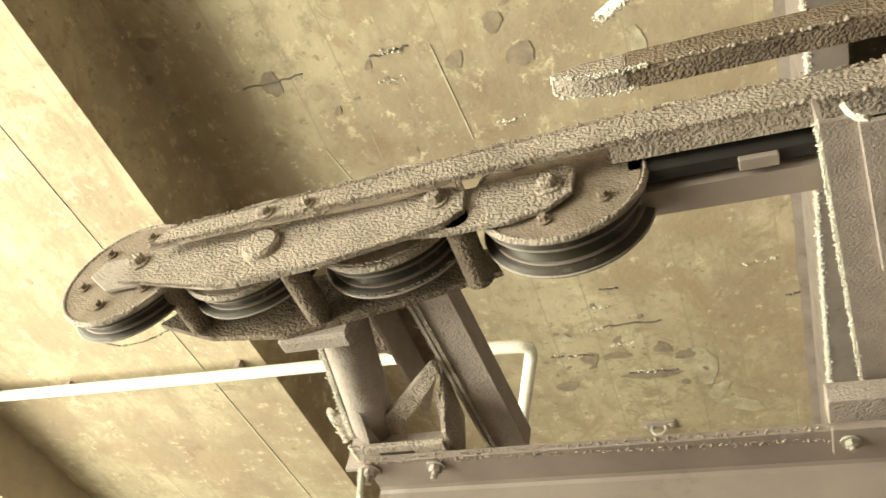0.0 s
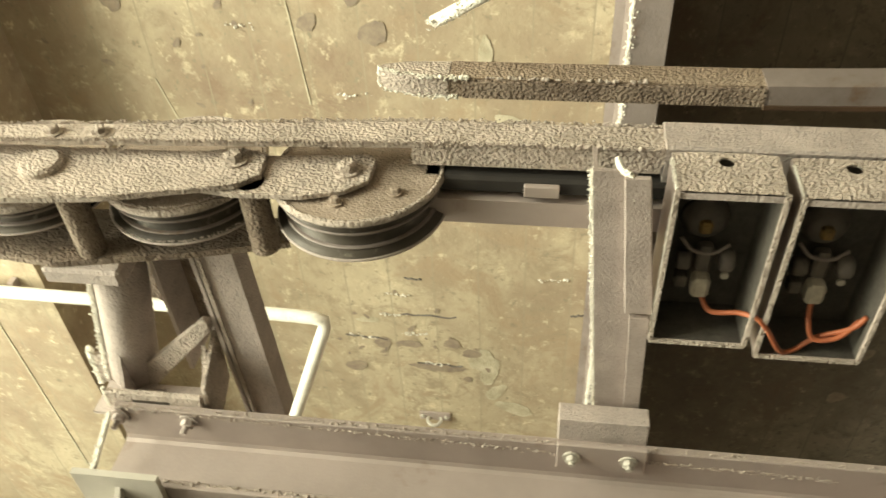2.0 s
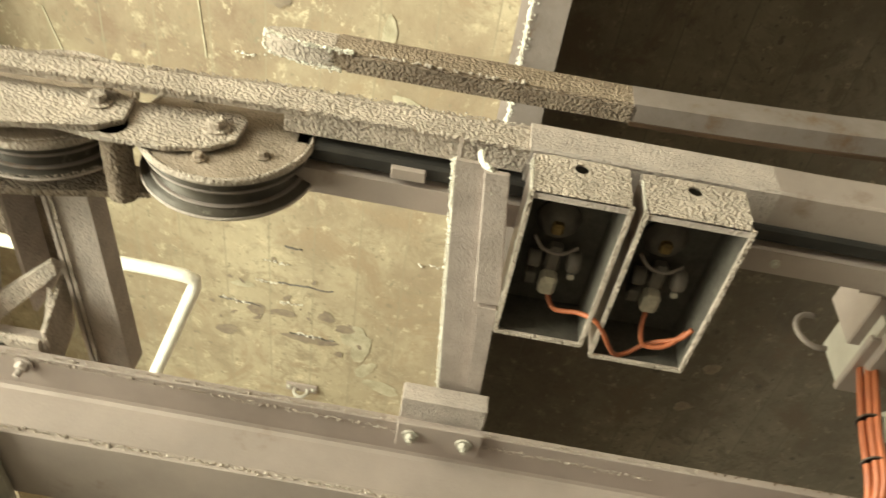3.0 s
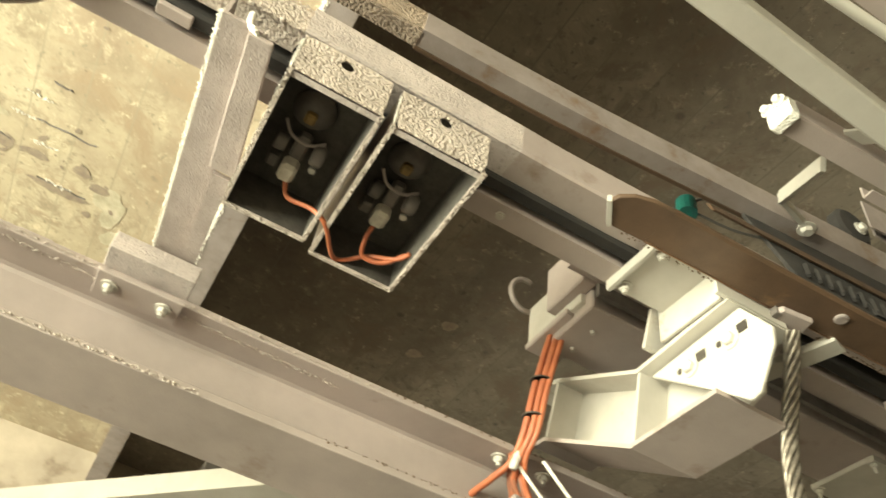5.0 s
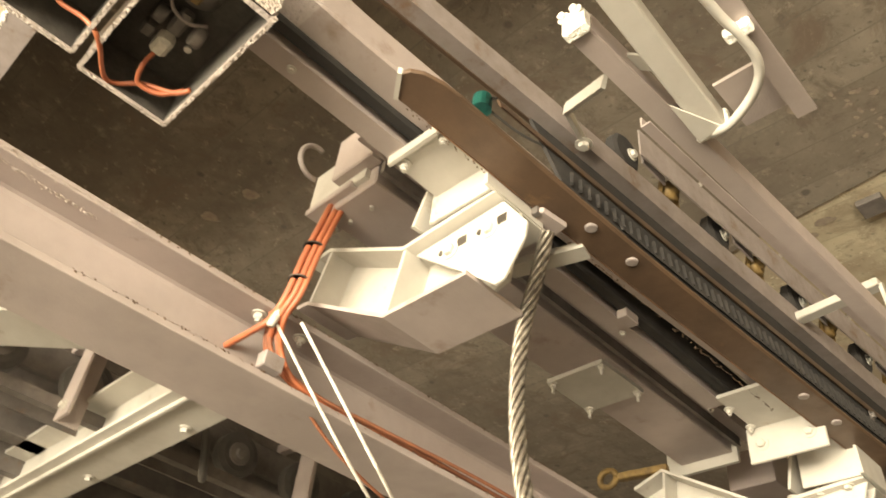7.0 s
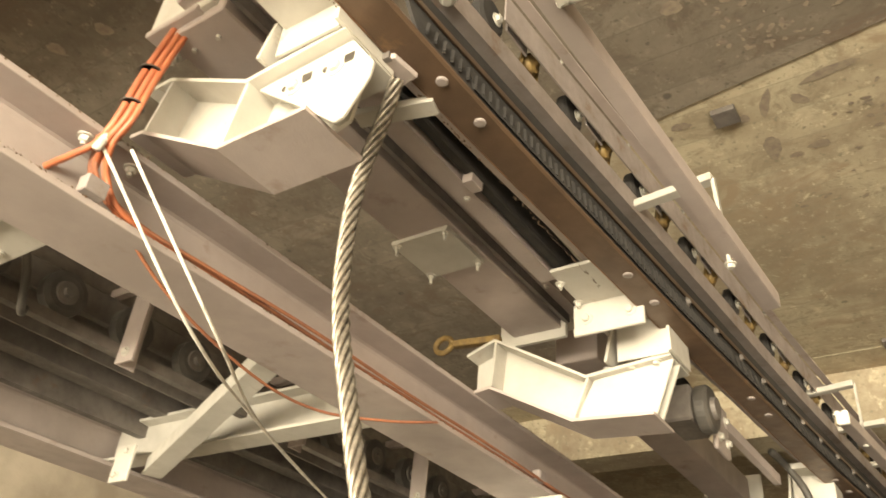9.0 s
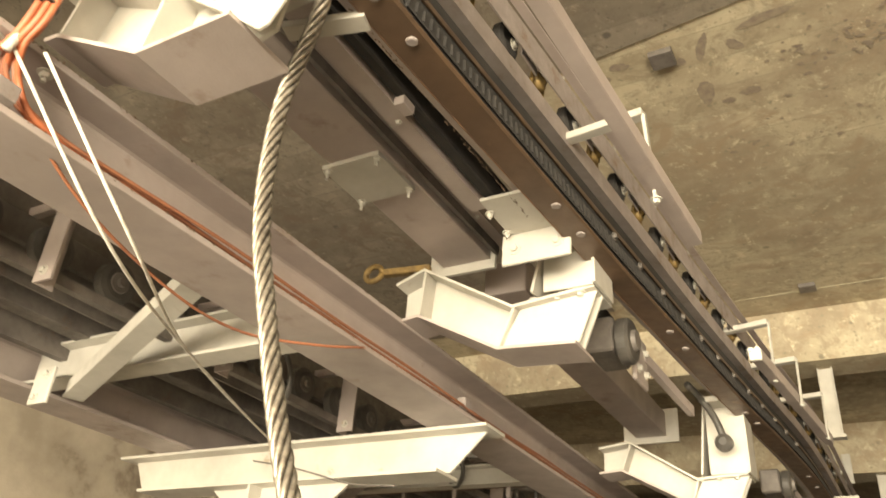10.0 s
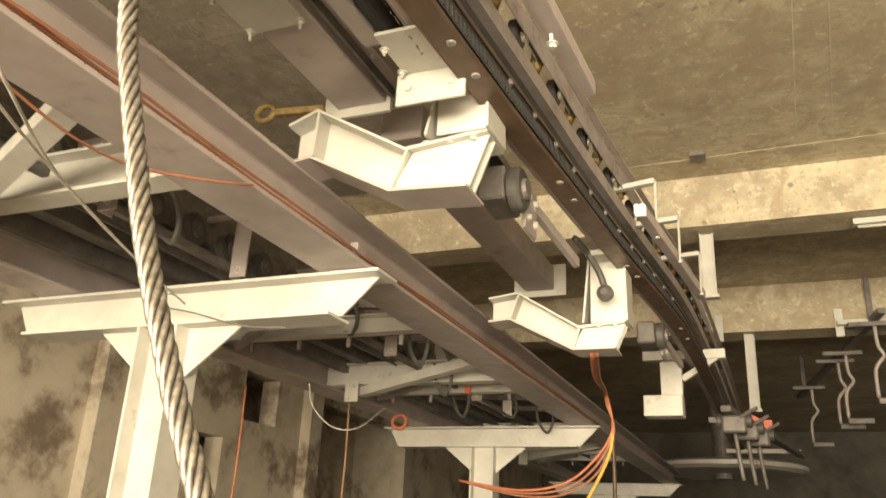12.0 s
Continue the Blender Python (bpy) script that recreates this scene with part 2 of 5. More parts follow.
def solid(name, bm, material, label, category, group="", kind="", smooth=False, bevel=0.0):
    """A thing that is one mesh."""
    me = mesh_of(name, bm, material, smooth, bevel)
    lo = Vector([min(v.co[i] for v in me.vertices) for i in range(3)])
    hi = Vector([max(v.co[i] for v in me.vertices) for i in range(3)])
    c = Vector(((lo.x + hi.x) / 2, (lo.y + hi.y) / 2, lo.z))
    me.transform(Matrix.Translation(-c))
    ob = new(name, me)
    ob.location = c
    return tagged(ob, label, category, group, kind)


def boxes(*dims, bm=None):
    """Boxes as (x0, x1, y0, y1, z0, z1)."""
    bm = bm or bmesh.new()
    for x0, x1, y0, y1, z0, z1 in dims:
        v = [bm.verts.new((x, y, z)) for x in (x0, x1) for y in (y0, y1) for z in (z0, z1)]
        for q in ((0, 1, 3, 2), (4, 6, 7, 5), (0, 4, 5, 1), (2, 3, 7, 6), (0, 2, 6, 4), (1, 5, 7, 3)):
            bm.faces.new([v[i] for i in q])
    return bm


def prism(poly, axis, a, b, bm=None):
    """A polygon swept along an axis from a to b. poly holds the two other coordinates, in x, y, z order."""
    bm = bm or bmesh.new()
    k = "xyz".index(axis)

    def put(p, d):
        q = list(p)
        q.insert(k, d)
        return bm.verts.new(q)
    r0, r1 = [put(p, a) for p in poly], [put(p, b) for p in poly]
    n = len(poly)
    bm.faces.new(r0)
    bm.faces.new(list(reversed(r1)))
    for i in range(n):
        bm.faces.new((r0[i], r0[(i + 1) % n], r1[(i + 1) % n], r1[i]))
    return bm


def lathe(profile, c, axis, n=40, bm=None):
    """Rings (along, radius) turned round an axis through c."""
    bm = bm or bmesh.new()
    k = "xyz".index(axis)
    rings = []
    for d, r in profile:
        ring = []
        for i in range(n):
            a = 2 * math.pi * i / n
            q = [math.cos(a) * r, math.sin(a) * r]
            q.insert(k, d)
            ring.append(bm.verts.new(Vector(c) + Vector(q)))
        rings.append(ring)
    for u, w in zip(rings, rings[1:]):
        for i in range(n):
            bm.faces.new((u[i], u[(i + 1) % n], w[(i + 1) % n], w[i]))
    bm.faces.new(rings[0])
    bm.faces.new(list(reversed(rings[-1])))
    return bm


def smooth_path(points, per=6):
    """Catmull-Rom through the points."""
    p = [Vector(q) for q in points]
    p = [2 * p[0] - p[1]] + p + [2 * p[-1] - p[-2]]
    out = []
    for i in range(1, len(p) - 2):
        for k in range(per):
            t = k / per
            a, b, c, d = p[i - 1:i + 3]
            out.append(0.5 * (2 * b + (c - a) * t + (2 * a - 5 * b + 4 * c - d) * t * t + (3 * b - a - 3 * c + d) * t ** 3))
    return out + [p[-2]]


def tube(points, r, n=10, bm=None, bend=0):
    bm = bm or bmesh.new()
    pts = smooth_path(points, bend) if bend else [Vector(p) for p in points]
    side = None
    rings = []
    for i, p in enumerate(pts):
        d = (pts[min(i + 1, len(pts) - 1)] - pts[max(i - 1, 0)]).normalized()
        if side is None:
            side = d.orthogonal().normalized()
        side = (side - d * side.dot(d)).normalized()
        up = d.cross(side)
        rings.append([bm.verts.new(p + (side * math.cos(a) + up * math.sin(a)) * r) for a in (2 * math.pi * k / n for k in range(n))])
    for u, w in zip(rings, rings[1:]):
        for i in range(n):
            bm.faces.new((u[i], u[(i + 1) % n], w[(i + 1) % n], w[i]))
    bm.faces.new(rings[0])
    bm.faces.new(list(reversed(rings[-1])))
    return bm


def sweep(section, points, bm=None, bend=6):
    """A section of (sideways, up) carried level along a path; sideways is to the right of the way."""
    bm = bm or bmesh.new()
    pts = smooth_path(points, bend) if bend else [Vector(p) for p in points]
    rings = []
    for i, p in enumerate(pts):
        d = pts[min(i + 1, len(pts) - 1)] - pts[max(i - 1, 0)]
        d.z = 0
        d.normalize()
        s = Vector((d.y, -d.x, 0))
        rings.append([bm.verts.new(p + s * u + Vector((0, 0, v))) for u, v in section])
    m = len(section)
    for u, w in zip(rings, rings[1:]):
        for i in range(m):
            bm.faces.new((u[i], u[(i + 1) % m], w[(i + 1) % m], w[i]))
    bm.faces.new(rings[0])
    bm.faces.new(list(reversed(rings[-1])))
    return bm


def bar(a, b, w, h, bm=None, up=(0, 0, 1)):
    """A square bar from a to b, w across and h along up."""
    bm = bm or bmesh.new()
    a, b = Vector(a), Vector(b)
    d = (b - a).normalized()
    s = d.cross(Vector(up)).normalized()
    u = s.cross(d)
    v = [bm.verts.new(p + s * i * w / 2 + u * j * h / 2) for p in (a, b) for i, j in ((-1, -1), (1, -1), (1, 1), (-1, 1))]
    for q in ((0, 1, 2, 3), (7, 6, 5, 4), (0, 4, 5, 1), (1, 5, 6, 2), (2, 6, 7, 3), (3, 7, 4, 0)):
        bm.faces.new([v[i] for i in q])
    return bm


def i_section(w, h, tf, tw):
    a, b = w / 2, tw / 2
    return [(-a, 0), (a, 0), (a, tf), (b, tf + 0.006), (b, h - tf - 0.006), (a, h - tf), (a, h), (-a, h), (-a, h - tf),
            (-b, h - tf - 0.006), (-b, tf + 0.006), (-a, tf)]


def hexbolt(c, axis, sign, r=0.017, head=0.014, stud=0.0):
    """A hexagon head with washer, proud along sign * axis, with an optional threaded end."""
    s = sign
    prof = [(0, r * 1.55), (0.004 * s, r * 1.55)]
    bm = lathe(prof, c, axis, 14)
    lathe([(0.004 * s, r), ((0.004 + head * 0.8) * s, r), ((0.004 + head) * s, r * 0.82)], c, axis, 6, bm)
    if stud:
        lathe([((0.004 + head) * s, r * 0.5), ((0.004 + head + stud) * s, r * 0.5)], c, axis, 10, bm)
    return bm


def rime(points_list, size, count, label, seed=1, jitter=0.006, lift=(0, 0, 0), name="rime_crust", material=None):
    """Grains of rime grown along edges: one uncountable crust."""
    rnd = random.Random(seed)
    ico = bmesh.new()
    bmesh.ops.create_icosphere(ico, subdivisions=1, radius=1)
    base = [v.co.copy() for v in ico.verts]
    tris = [[v.index for v in f.verts] for f in ico.faces]
    ico.free()
    verts, faces = [], []
    segs = []
    for pl in points_list:
        for a, b in zip(pl, pl[1:]):
            segs.append((Vector(a), Vector(b), (Vector(b) - Vector(a)).length))
    total = sum(s[2] for s in segs)
    for a, b, ln in segs:
        for k in range(int(count * ln / total)):
            p = a.lerp(b, rnd.random()) + Vector([rnd.gauss(0, jitter) for _ in range(3)]) + Vector(lift)
            r = size * rnd.uniform(0.45, 1.25)
            e = Euler([rnd.uniform(0, 6.3) for _ in range(3)]).to_matrix() @ Matrix.Diagonal((1, rnd.uniform(0.7, 1.2), rnd.uniform(0.7, 1.5)))
            o = len(verts)
            verts += [p + (e @ q) * r for q in base]
            faces += [[i + o for i in t] for t in tris]
    me = bpy.data.meshes.new(name)
    me.from_pydata(verts, [], faces)
    me.materials.append(material or GRAIN)
    for p in me.polygons:
        p.use_smooth = True
    c = segs[0][0]
    me.transform(Matrix.Translation(-c))
    ob = new(name, me)
    ob.location = c
    return tagged(ob, label, "frost", kind="stuff")

# ---- setting ----
SLAB, LOW = 5.02, 4.5
floor = solid("floor", boxes((-7.2, 6.2, -5.2, 26, -0.2, 0)), FLOOR_MAT, "dusty grey concrete floor of the hall", "floor", kind="structure")
ground = solid("ground", boxes((-60, 60, -90, -5.2, -0.25, -0.02)), SNOW, "snow-covered ground outside the hall", "ground", kind="structure")

bm = boxes((-7.2, 6.2, -2.8, 26, SLAB, SLAB + 0.25), (-7.2, 6.2, -5.05, -2.8, LOW, SLAB + 0.25),
           (-7.2, 6.2, 7.9, 8.35, LOW, SLAB), (-7.2, 6.2, 11.6, 12.1, LOW - 0.12, SLAB))
ceiling = solid("ceiling", bm, CONCRETE, "stained board-marked concrete ceiling with downstand beams", "ceiling", kind="structure")


def wall(name, bm, label):
    return solid(name, bm, WALL_MAT, label, "wall", kind="structure")


# left wall with door and window openings
# the closed room behind the openings is added to keep daylight out
bm = boxes((-7.2, -6.9, -5.2, 8.95, 0, SLAB), (-7.2, -6.9, 8.95, 9.5, 2.72, SLAB), (-7.2, -6.9, 9.5, 9.85, 0, SLAB), (-7.2, -6.9, 9.85, 10.7, 0, 3.02), (-7.2, -6.9, 9.85, 10.7, 3.72, SLAB),
           (-7.2, -6.9, 10.7, 11.9, 0, SLAB), (-7.2, -6.9, 11.9, 15.4, 3.6, SLAB), (-7.2, -6.9, 15.4, 26, 0, SLAB), (-8.6, -8.4, 8.6, 16.2, 0, SLAB), (-8.4, -7.2, 8.6, 8.8, 0, SLAB),
           (-8.4, -7.2, 16.0, 16.2, 0, SLAB), (-8.4, -7.2, 8.8, 16.0, 3.9, 4.1), (-8.4, -7.2, 8.8, 16.0, -0.2, 0.0))
wall("wall_west", bm, "damp-stained plastered wall with dark doorways")
# east and south walls are unseen, added to close the hall round the daylight
wall("wall_east", boxes((6.0, 6.2, -5.2, 26, 0, SLAB)), "unseen wall added to close the other side of the hall")
# dark colour stands for the gloom at the far end
solid("wall_north", boxes((-7.2, 6.2, 26, 26.2, 0, SLAB)), FAR_WALL_DIM, "far end wall, plaster darkened for the weak light there", "wall", kind="structure")
wall("wall_south", boxes((-7.2, -5.6, -5.2, -5.0, 0, LOW), (5.4, 6.2, -5.2, -5.0, 0, LOW), (-5.6, 5.4, -5.2, -5.0, 4.1, LOW)), "unseen end wall added round the daylight opening")

# steel joist below the slab
# made deep to shade the bay; darker steel holds its underside's shade
bm = sweep(i_section(0.115, 0.85, 0.012, 0.03), [(-6.9, 0.145, 4.165), (6.0, 0.095, 4.165)], bend=0)
solid("ceiling_joist", bm, STEEL_MID, "painted steel joist fixed below the concrete slab", "joist", kind="structure")

# ---- carrying frame ----
def girder(name, x, y0, y1, z, w, h, label, group="", material=STEEL, tf=0.02, tw=0.012):
    th = thing(name, (x, (y0 + y1) / 2, z), label, "steel beam", group)
    part("bottom_flange", boxes((x - w / 2, x + w / 2, y0, y1, z, z + tf)), material, th, bevel=0.002)
    part("top_flange", boxes((x - w / 2, x + w / 2, y0, y1, z + h - tf, z + h)), material, th, bevel=0.002)
    f = 0.014
    b = tw / 2
    sec = [(x - b - f, z + tf), (x + b + f, z + tf), (x + b + f * 0.3, z + tf + f * 0.3), (x + b, z + tf + f), (x + b, z + h - tf - f), (x + b + f * 0.3, z + h - tf - f * 0.3),
           (x + b + f, z + h - tf), (x - b - f, z + h - tf), (x - b, z + h - tf - f), (x - b, z + tf + f)]
    part("web", prism(sec, "y", y0, y1), material, th)
    return th


g1 = girder("main_girder", -1.685, -1.20, 15.6, 2.665, 0.26, 0.22, "long rimed galvanised steel I-beam on the T-posts", "main girders")
g2 = girder("main_girder", -3.44, -1.20, 15.6, 2.665, 0.26, 0.22, "long galvanised steel I-beam on the far ends of the T-posts", "main girders")


def t_post(y):
    base = (-2.72, y, 0)
    th = thing("t_post", base, "pale galvanised steel T-shaped post carrying both girders", "post", "T-posts under the girders")
    w = 0.2
    bm = prism([(-3.86, 2.645), (-1.50, 2.645), (-1.50, 2.66), (-3.86, 2.66)], "y", y - w / 2, y + w / 2)
    part("head_flange", bm, STEEL_LIGHT, th)
    bm = prism([(-3.66, 2.455), (-1.74, 2.455), (-1.74, 2.47), (-3.66, 2.47)], "y", y - w / 2, y + w / 2)
    part("head_flange", bm, STEEL_LIGHT, th)
    part("head_web", prism([(-3.82, 2.645), (-3.72, 2.47), (-1.72, 2.47), (-1.54, 2.645)], "y", y - 0.006, y + 0.006), STEEL_LIGHT, th)
    bm = prism([(-2.845, y - 0.1), (-2.83, y - 0.1), (-2.83, y - 0.008), (-2.61, y - 0.008), (-2.61, y - 0.1), (-2.595, y - 0.1),
                (-2.595, y + 0.1), (-2.61, y + 0.1), (-2.61, y + 0.008), (-2.83, y + 0.008), (-2.83, y + 0.1), (-2.845, y + 0.1)], "z", 0.02, 2.455)
    part("column", bm, STEEL_LIGHT, th)
    for s in (-1, 1):
        x = -2.72 + s * 0.125
        part("gusset", prism([(x, 2.455), (x + s * 0.32, 2.455), (x, 2.2)], "y", y - 0.006, y + 0.006), STEEL_LIGHT, th)
    part("base_plate", boxes((-2.9, -2.54, y - 0.16, y + 0.16, 0, 0.02)), STEEL_LIGHT, th)
    for dx in (-0.86, 0.98):
        part("girder_bolt", hexbolt((-2.72 + dx * 1.0, y - 0.08, 2.66), "z", 1, 0.012, 0.012), STEEL, th)
    return th


for y in (-1.08, 3.52, 8.4, 15.3):
    t_post(y)

# cross beams and braces between the two girders
def cross_beam(y):
    bm = sweep(i_section(0.12, 0.18, 0.012, 0.008), [(-3.37, y, 2.69), (-1.80, y, 2.69)], bend=0)
    solid("cross_beam", bm, STEEL_LIGHT, "pale steel cross beam bolted between the girders", "steel beam", "cross beams between the girders")
    db = thing("diagonal_brace", (-2.4, y - 0.35, 2.6), "pale steel angle brace set diagonally between girders", "brace", "diagonal braces")
    part("flat_leg", bar((-3.02, y - 0.02, 2.60), (-1.80, y - 0.52, 2.72), 0.09, 0.010), STEEL_LIGHT, db)
    part("upright_leg", bar((-3.02, y - 0.058, 2.635), (-1.80, y - 0.558, 2.755), 0.010, 0.07), STEEL_LIGHT, db)
    part("end_plate", boxes((-3.10, -2.98, y - 0.17, y - 0.155, 2.53, 2.69)), STEEL_LIGHT, db, bevel=0.003)
    part("bolt", hexbolt((-3.06, y - 0.17, 2.56), "y", -1, 0.014, 0.014), STEEL_LIGHT, db)
    part("bolt", hexbolt((-3.02, y - 0.17, 2.66), "y", -1, 0.014, 0.014), STEEL_LIGHT, db)


for y in (2.45, 6.2, 11.0):
    cross_beam(y)
cb = thing("cross_beam", (-2.6, 1.0, 2.68), "pale steel channel beam with a raised lip between the girders", "steel beam", "cross beams between the girders")
part("flange", boxes((-3.37, -1.80, 0.92, 1.10, 2.68, 2.692)), STEEL_LIGHT, cb, bevel=0.002)
part("web", boxes((-3.37, -1.80, 1.005, 1.015, 2.692, 2.86)), STEEL_LIGHT, cb)
part("lip", boxes((-3.37, -1.80, 0.955, 0.97, 2.668, 2.68)), STEEL_LIGHT, cb, bevel=0.003)
part("top_flange", boxes((-3.37, -1.80, 0.92, 1.10, 2.86, 2.872)), STEEL_LIGHT, cb)
for x in (-3.2, -2.6, -2.0):
    part("bolt", hexbolt((x, 1.06, 2.68), "z", -1, 0.012, 0.012), STEEL_LIGHT, cb)

# ---- sheave train ----
def sheave(parent, y, z, x0, r=0.175, d=0.085):
    """A grooved wheel: rimmed face, narrow shoulder, deep dark groove and a wide back flange."""
    prof = [(0, r * 0.60), (0, r), (-0.05 * d, r + 0.003), (-0.10 * d, r - 0.001), (-0.16 * d, r - 0.012), (-0.30 * d, r - 0.013), (-0.34 * d, r - 0.008), (-0.38 * d, r - 0.014),
            (-0.48 * d, r - 0.026), (-0.62 * d, r - 0.032), (-0.76 * d, r - 0.026), (-0.86 * d, r - 0.010), (-0.92 * d, r + 0.002), (-0.97 * d, r + 0.003), (-d, r), (-d, r * 0.6)]
    wheel = part("sheave", lathe(prof, (x0, y, z), "x", 72), GROOVE_HOLE, parent, "dark grooved steel sheave", smooth=True)
    part("face_disc", lathe([(0.001, r * 0.955), (0.004, r * 0.94), (0.004, 0.03), (0.012, 0.028), (0.012, 0.01)], (x0, y, z), "x", 56), RIME_WHEEL, wheel, "rimed side face")
    ring = lathe([(0.0005, r * 0.955), (0.007, r * 0.965), (0.007, r * 0.995), (-0.002, r + 0.004), (-0.006, r + 0.003), (0.0005, r * 0.955)], (x0, y, z), "x", 72)
    part("rim_ring", ring, RIME, wheel, "pale rimed rim", smooth=True)
    for f, q in ((0.34, 0.0085), (0.46, 0.020), (0.80, 0.016)):
        ring = lathe([(-f * d - 0.0016, r - q - 0.002), (-f * d - 0.001, r - q + 0.0022), (-f * d + 0.001, r - q + 0.0022), (-f * d + 0.0016, r - q - 0.002)], (x0, y, z), "x", 72)
        part("groove_ring", ring, STEEL_MID, wheel, "thin worn ring in the groove", smooth=True)
    ring = lathe([(-0.93 * d, r + 0.0025), (-0.95 * d, r + 0.0055), (-d, r + 0.004), (-0.99 * d, r + 0.0025), (-0.93 * d, r + 0.0025)], (x0, y, z), "x", 72)
    part("rim_ring", ring, RIME_FINE, wheel, "thin rime line on the back flange", smooth=True)
    for k in range(6):
        a = math.radians(60 * k + 20)
        part("bolt", hexbolt((x0 + 0.005, y + math.cos(a) * r * 0.68, z + math.sin(a) * r * 0.68), "x", 1, 0.010, 0.010), RIME_WHEEL, wheel)
    return wheel


train = thing("sheave_train", (-1.0, -1.08, 2.85), "four rimed grooved sheaves between steel side plates at the rail end", "sheave assembly")
for y, z, x, r, d in ((-0.555, 3.075, -0.955, 0.176, 0.092), (-0.945, 3.10, -0.975, 0.176, 0.080), (-1.30, 3.085, -0.985, 0.168, 0.062), (-1.605, 3.03, -0.955, 0.168, 0.058)):
    sheave(train, y, z, x, r, d)


def plate(poly, x0, x1, name, m, label=""):
    return part(name, prism(poly, "x", x0, x1), m, train, label, bevel=0.002)


plate([(-1.565, 2.962), (-1.55, 3.03), (-1.525, 3.06), (-0.89, 3.062), (-0.80, 3.085), (-0.74, 3.07), (-0.733, 2.998), (-0.775, 2.96), (-1.035, 2.902), (-1.23, 2.883), (-1.30, 2.888)],
      -0.932, -0.918, "side_plate", RIME, "rime-crusted steel side plate")
plate([(-0.86, 3.07), (-0.53, 3.10), (-0.515, 3.08), (-0.518, 3.012), (-0.56, 2.975), (-0.64, 2.952), (-0.78, 2.95), (-0.86, 2.96)], -0.944, -0.932, "link_plate", RIME, "rime-crusted link plate")
plate([(-1.67, 3.06), (-1.50, 3.06), (-1.50, 2.955), (-1.615, 2.951), (-1.695, 3.014)], -0.944, -0.934, "link_plate", RIME_FINE)
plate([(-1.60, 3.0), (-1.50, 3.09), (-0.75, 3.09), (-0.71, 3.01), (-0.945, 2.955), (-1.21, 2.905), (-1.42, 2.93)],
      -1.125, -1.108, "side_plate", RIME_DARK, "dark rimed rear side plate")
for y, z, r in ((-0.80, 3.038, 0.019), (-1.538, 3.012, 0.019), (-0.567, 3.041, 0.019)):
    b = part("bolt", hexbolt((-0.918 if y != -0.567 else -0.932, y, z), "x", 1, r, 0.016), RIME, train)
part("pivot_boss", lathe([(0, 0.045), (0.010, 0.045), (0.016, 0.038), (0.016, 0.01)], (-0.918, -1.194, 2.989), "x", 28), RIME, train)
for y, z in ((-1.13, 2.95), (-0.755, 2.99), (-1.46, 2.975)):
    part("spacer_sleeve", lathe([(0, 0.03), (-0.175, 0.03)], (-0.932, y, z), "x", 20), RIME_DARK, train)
part("hub_block", boxes((-1.17, -1.125, -1.24, -1.06, 2.90, 3.01)), RIME_FINE, train, bevel=0.008)

# bracket that holds the train on the girder end
br = thing("train_bracket", (-1.45, -1.1, 2.885), "galvanised steel bracket with tube and end plates on the girder", "bracket")
part("tube", tube([(-1.16, -1.13, 3.02), (-1.60, -1.22, 3.02)], 0.062, 24), RIME_FINE, br, smooth=True)
part("web_plate", prism([(-1.17, 3.02), (-1.58, 3.02), (-1.58, 3.22), (-1.17, 3.22)], "y", -1.065, -1.055), RIME_FINE, br)
# inner plate in dark steel, which holds the shade of the recess
part("web_plate", prism([(-1.17, -1.06), (-1.17, -0.93), (-1.36, -0.93), (-1.50, -1.06)], "z", 3.17, 3.18), RIME_DARK, br, "inner plate darkened for the shade of the recess")
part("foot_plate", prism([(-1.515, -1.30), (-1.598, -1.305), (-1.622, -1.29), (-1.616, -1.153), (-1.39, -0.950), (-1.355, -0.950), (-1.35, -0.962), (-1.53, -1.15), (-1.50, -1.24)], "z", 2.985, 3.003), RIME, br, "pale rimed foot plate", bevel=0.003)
# plates that close the gap; their dark colour stands for its shade
part("recess_plate", prism([(-1.19, -1.20), (-1.20, -0.99), (-1.42, -0.955), (-1.52, -1.06), (-1.40, -1.19)], "z", 3.125, 3.133), RIME_DARK, br, "plate behind the tube darkened for the recess shade")
part("inner_plate", prism([(-1.17, -1.17), (-1.17, -0.955), (-1.36, -0.945), (-1.58, -1.06), (-1.58, -1.17)], "z", 3.215, 3.223), RIME_DARK, br, "inner plate darkened for the shade of the recess")
part("cross_rib", bar((-1.355, -1.13, 3.19), (-1.355, -0.955, 3.12), 0.010, 0.05), RIME_FINE, br)
part("rib", bar((-1.355, -1.04, 3.20), (-1.57, -1.09, 3.09), 0.010, 0.05), RIME_FINE, br)
part("slot_plate", boxes((-1.585, -1.525, -1.225, -0.975, 2.886, 2.902)), RIME, br, "pale rimed plate with a slot", bevel=0.003)
# proud dark patch stands for the shade in the slot
part("slot", boxes((-1.568, -1.548, -1.155, -1.06, 2.8845, 2.8875)), GROOVE_HOLE, br, "dark patch in place of a slot")
part("foot_web", boxes((-1.62, -1.61, -1.28, -0.99, 2.886, 2.985)), RIME_FINE, br)
part("gusset", prism([(-1.60, 2.886), (-1.44, 2.985), (-1.60, 2.985)], "y", -0.985, -0.975), RIME, br)
part("gusset", prism([(-1.66, 2.886), (-1.40, 2.985), (-1.66, 2.985)], "y", -1.205, -1.195), RIME_FINE, br)
for y in (-1.188, -1.01):
    part("bolt", hexbolt((-1.585, y, 2.863), "z", -1, 0.016, 0.016, 0.02), RIME_FINE, br)

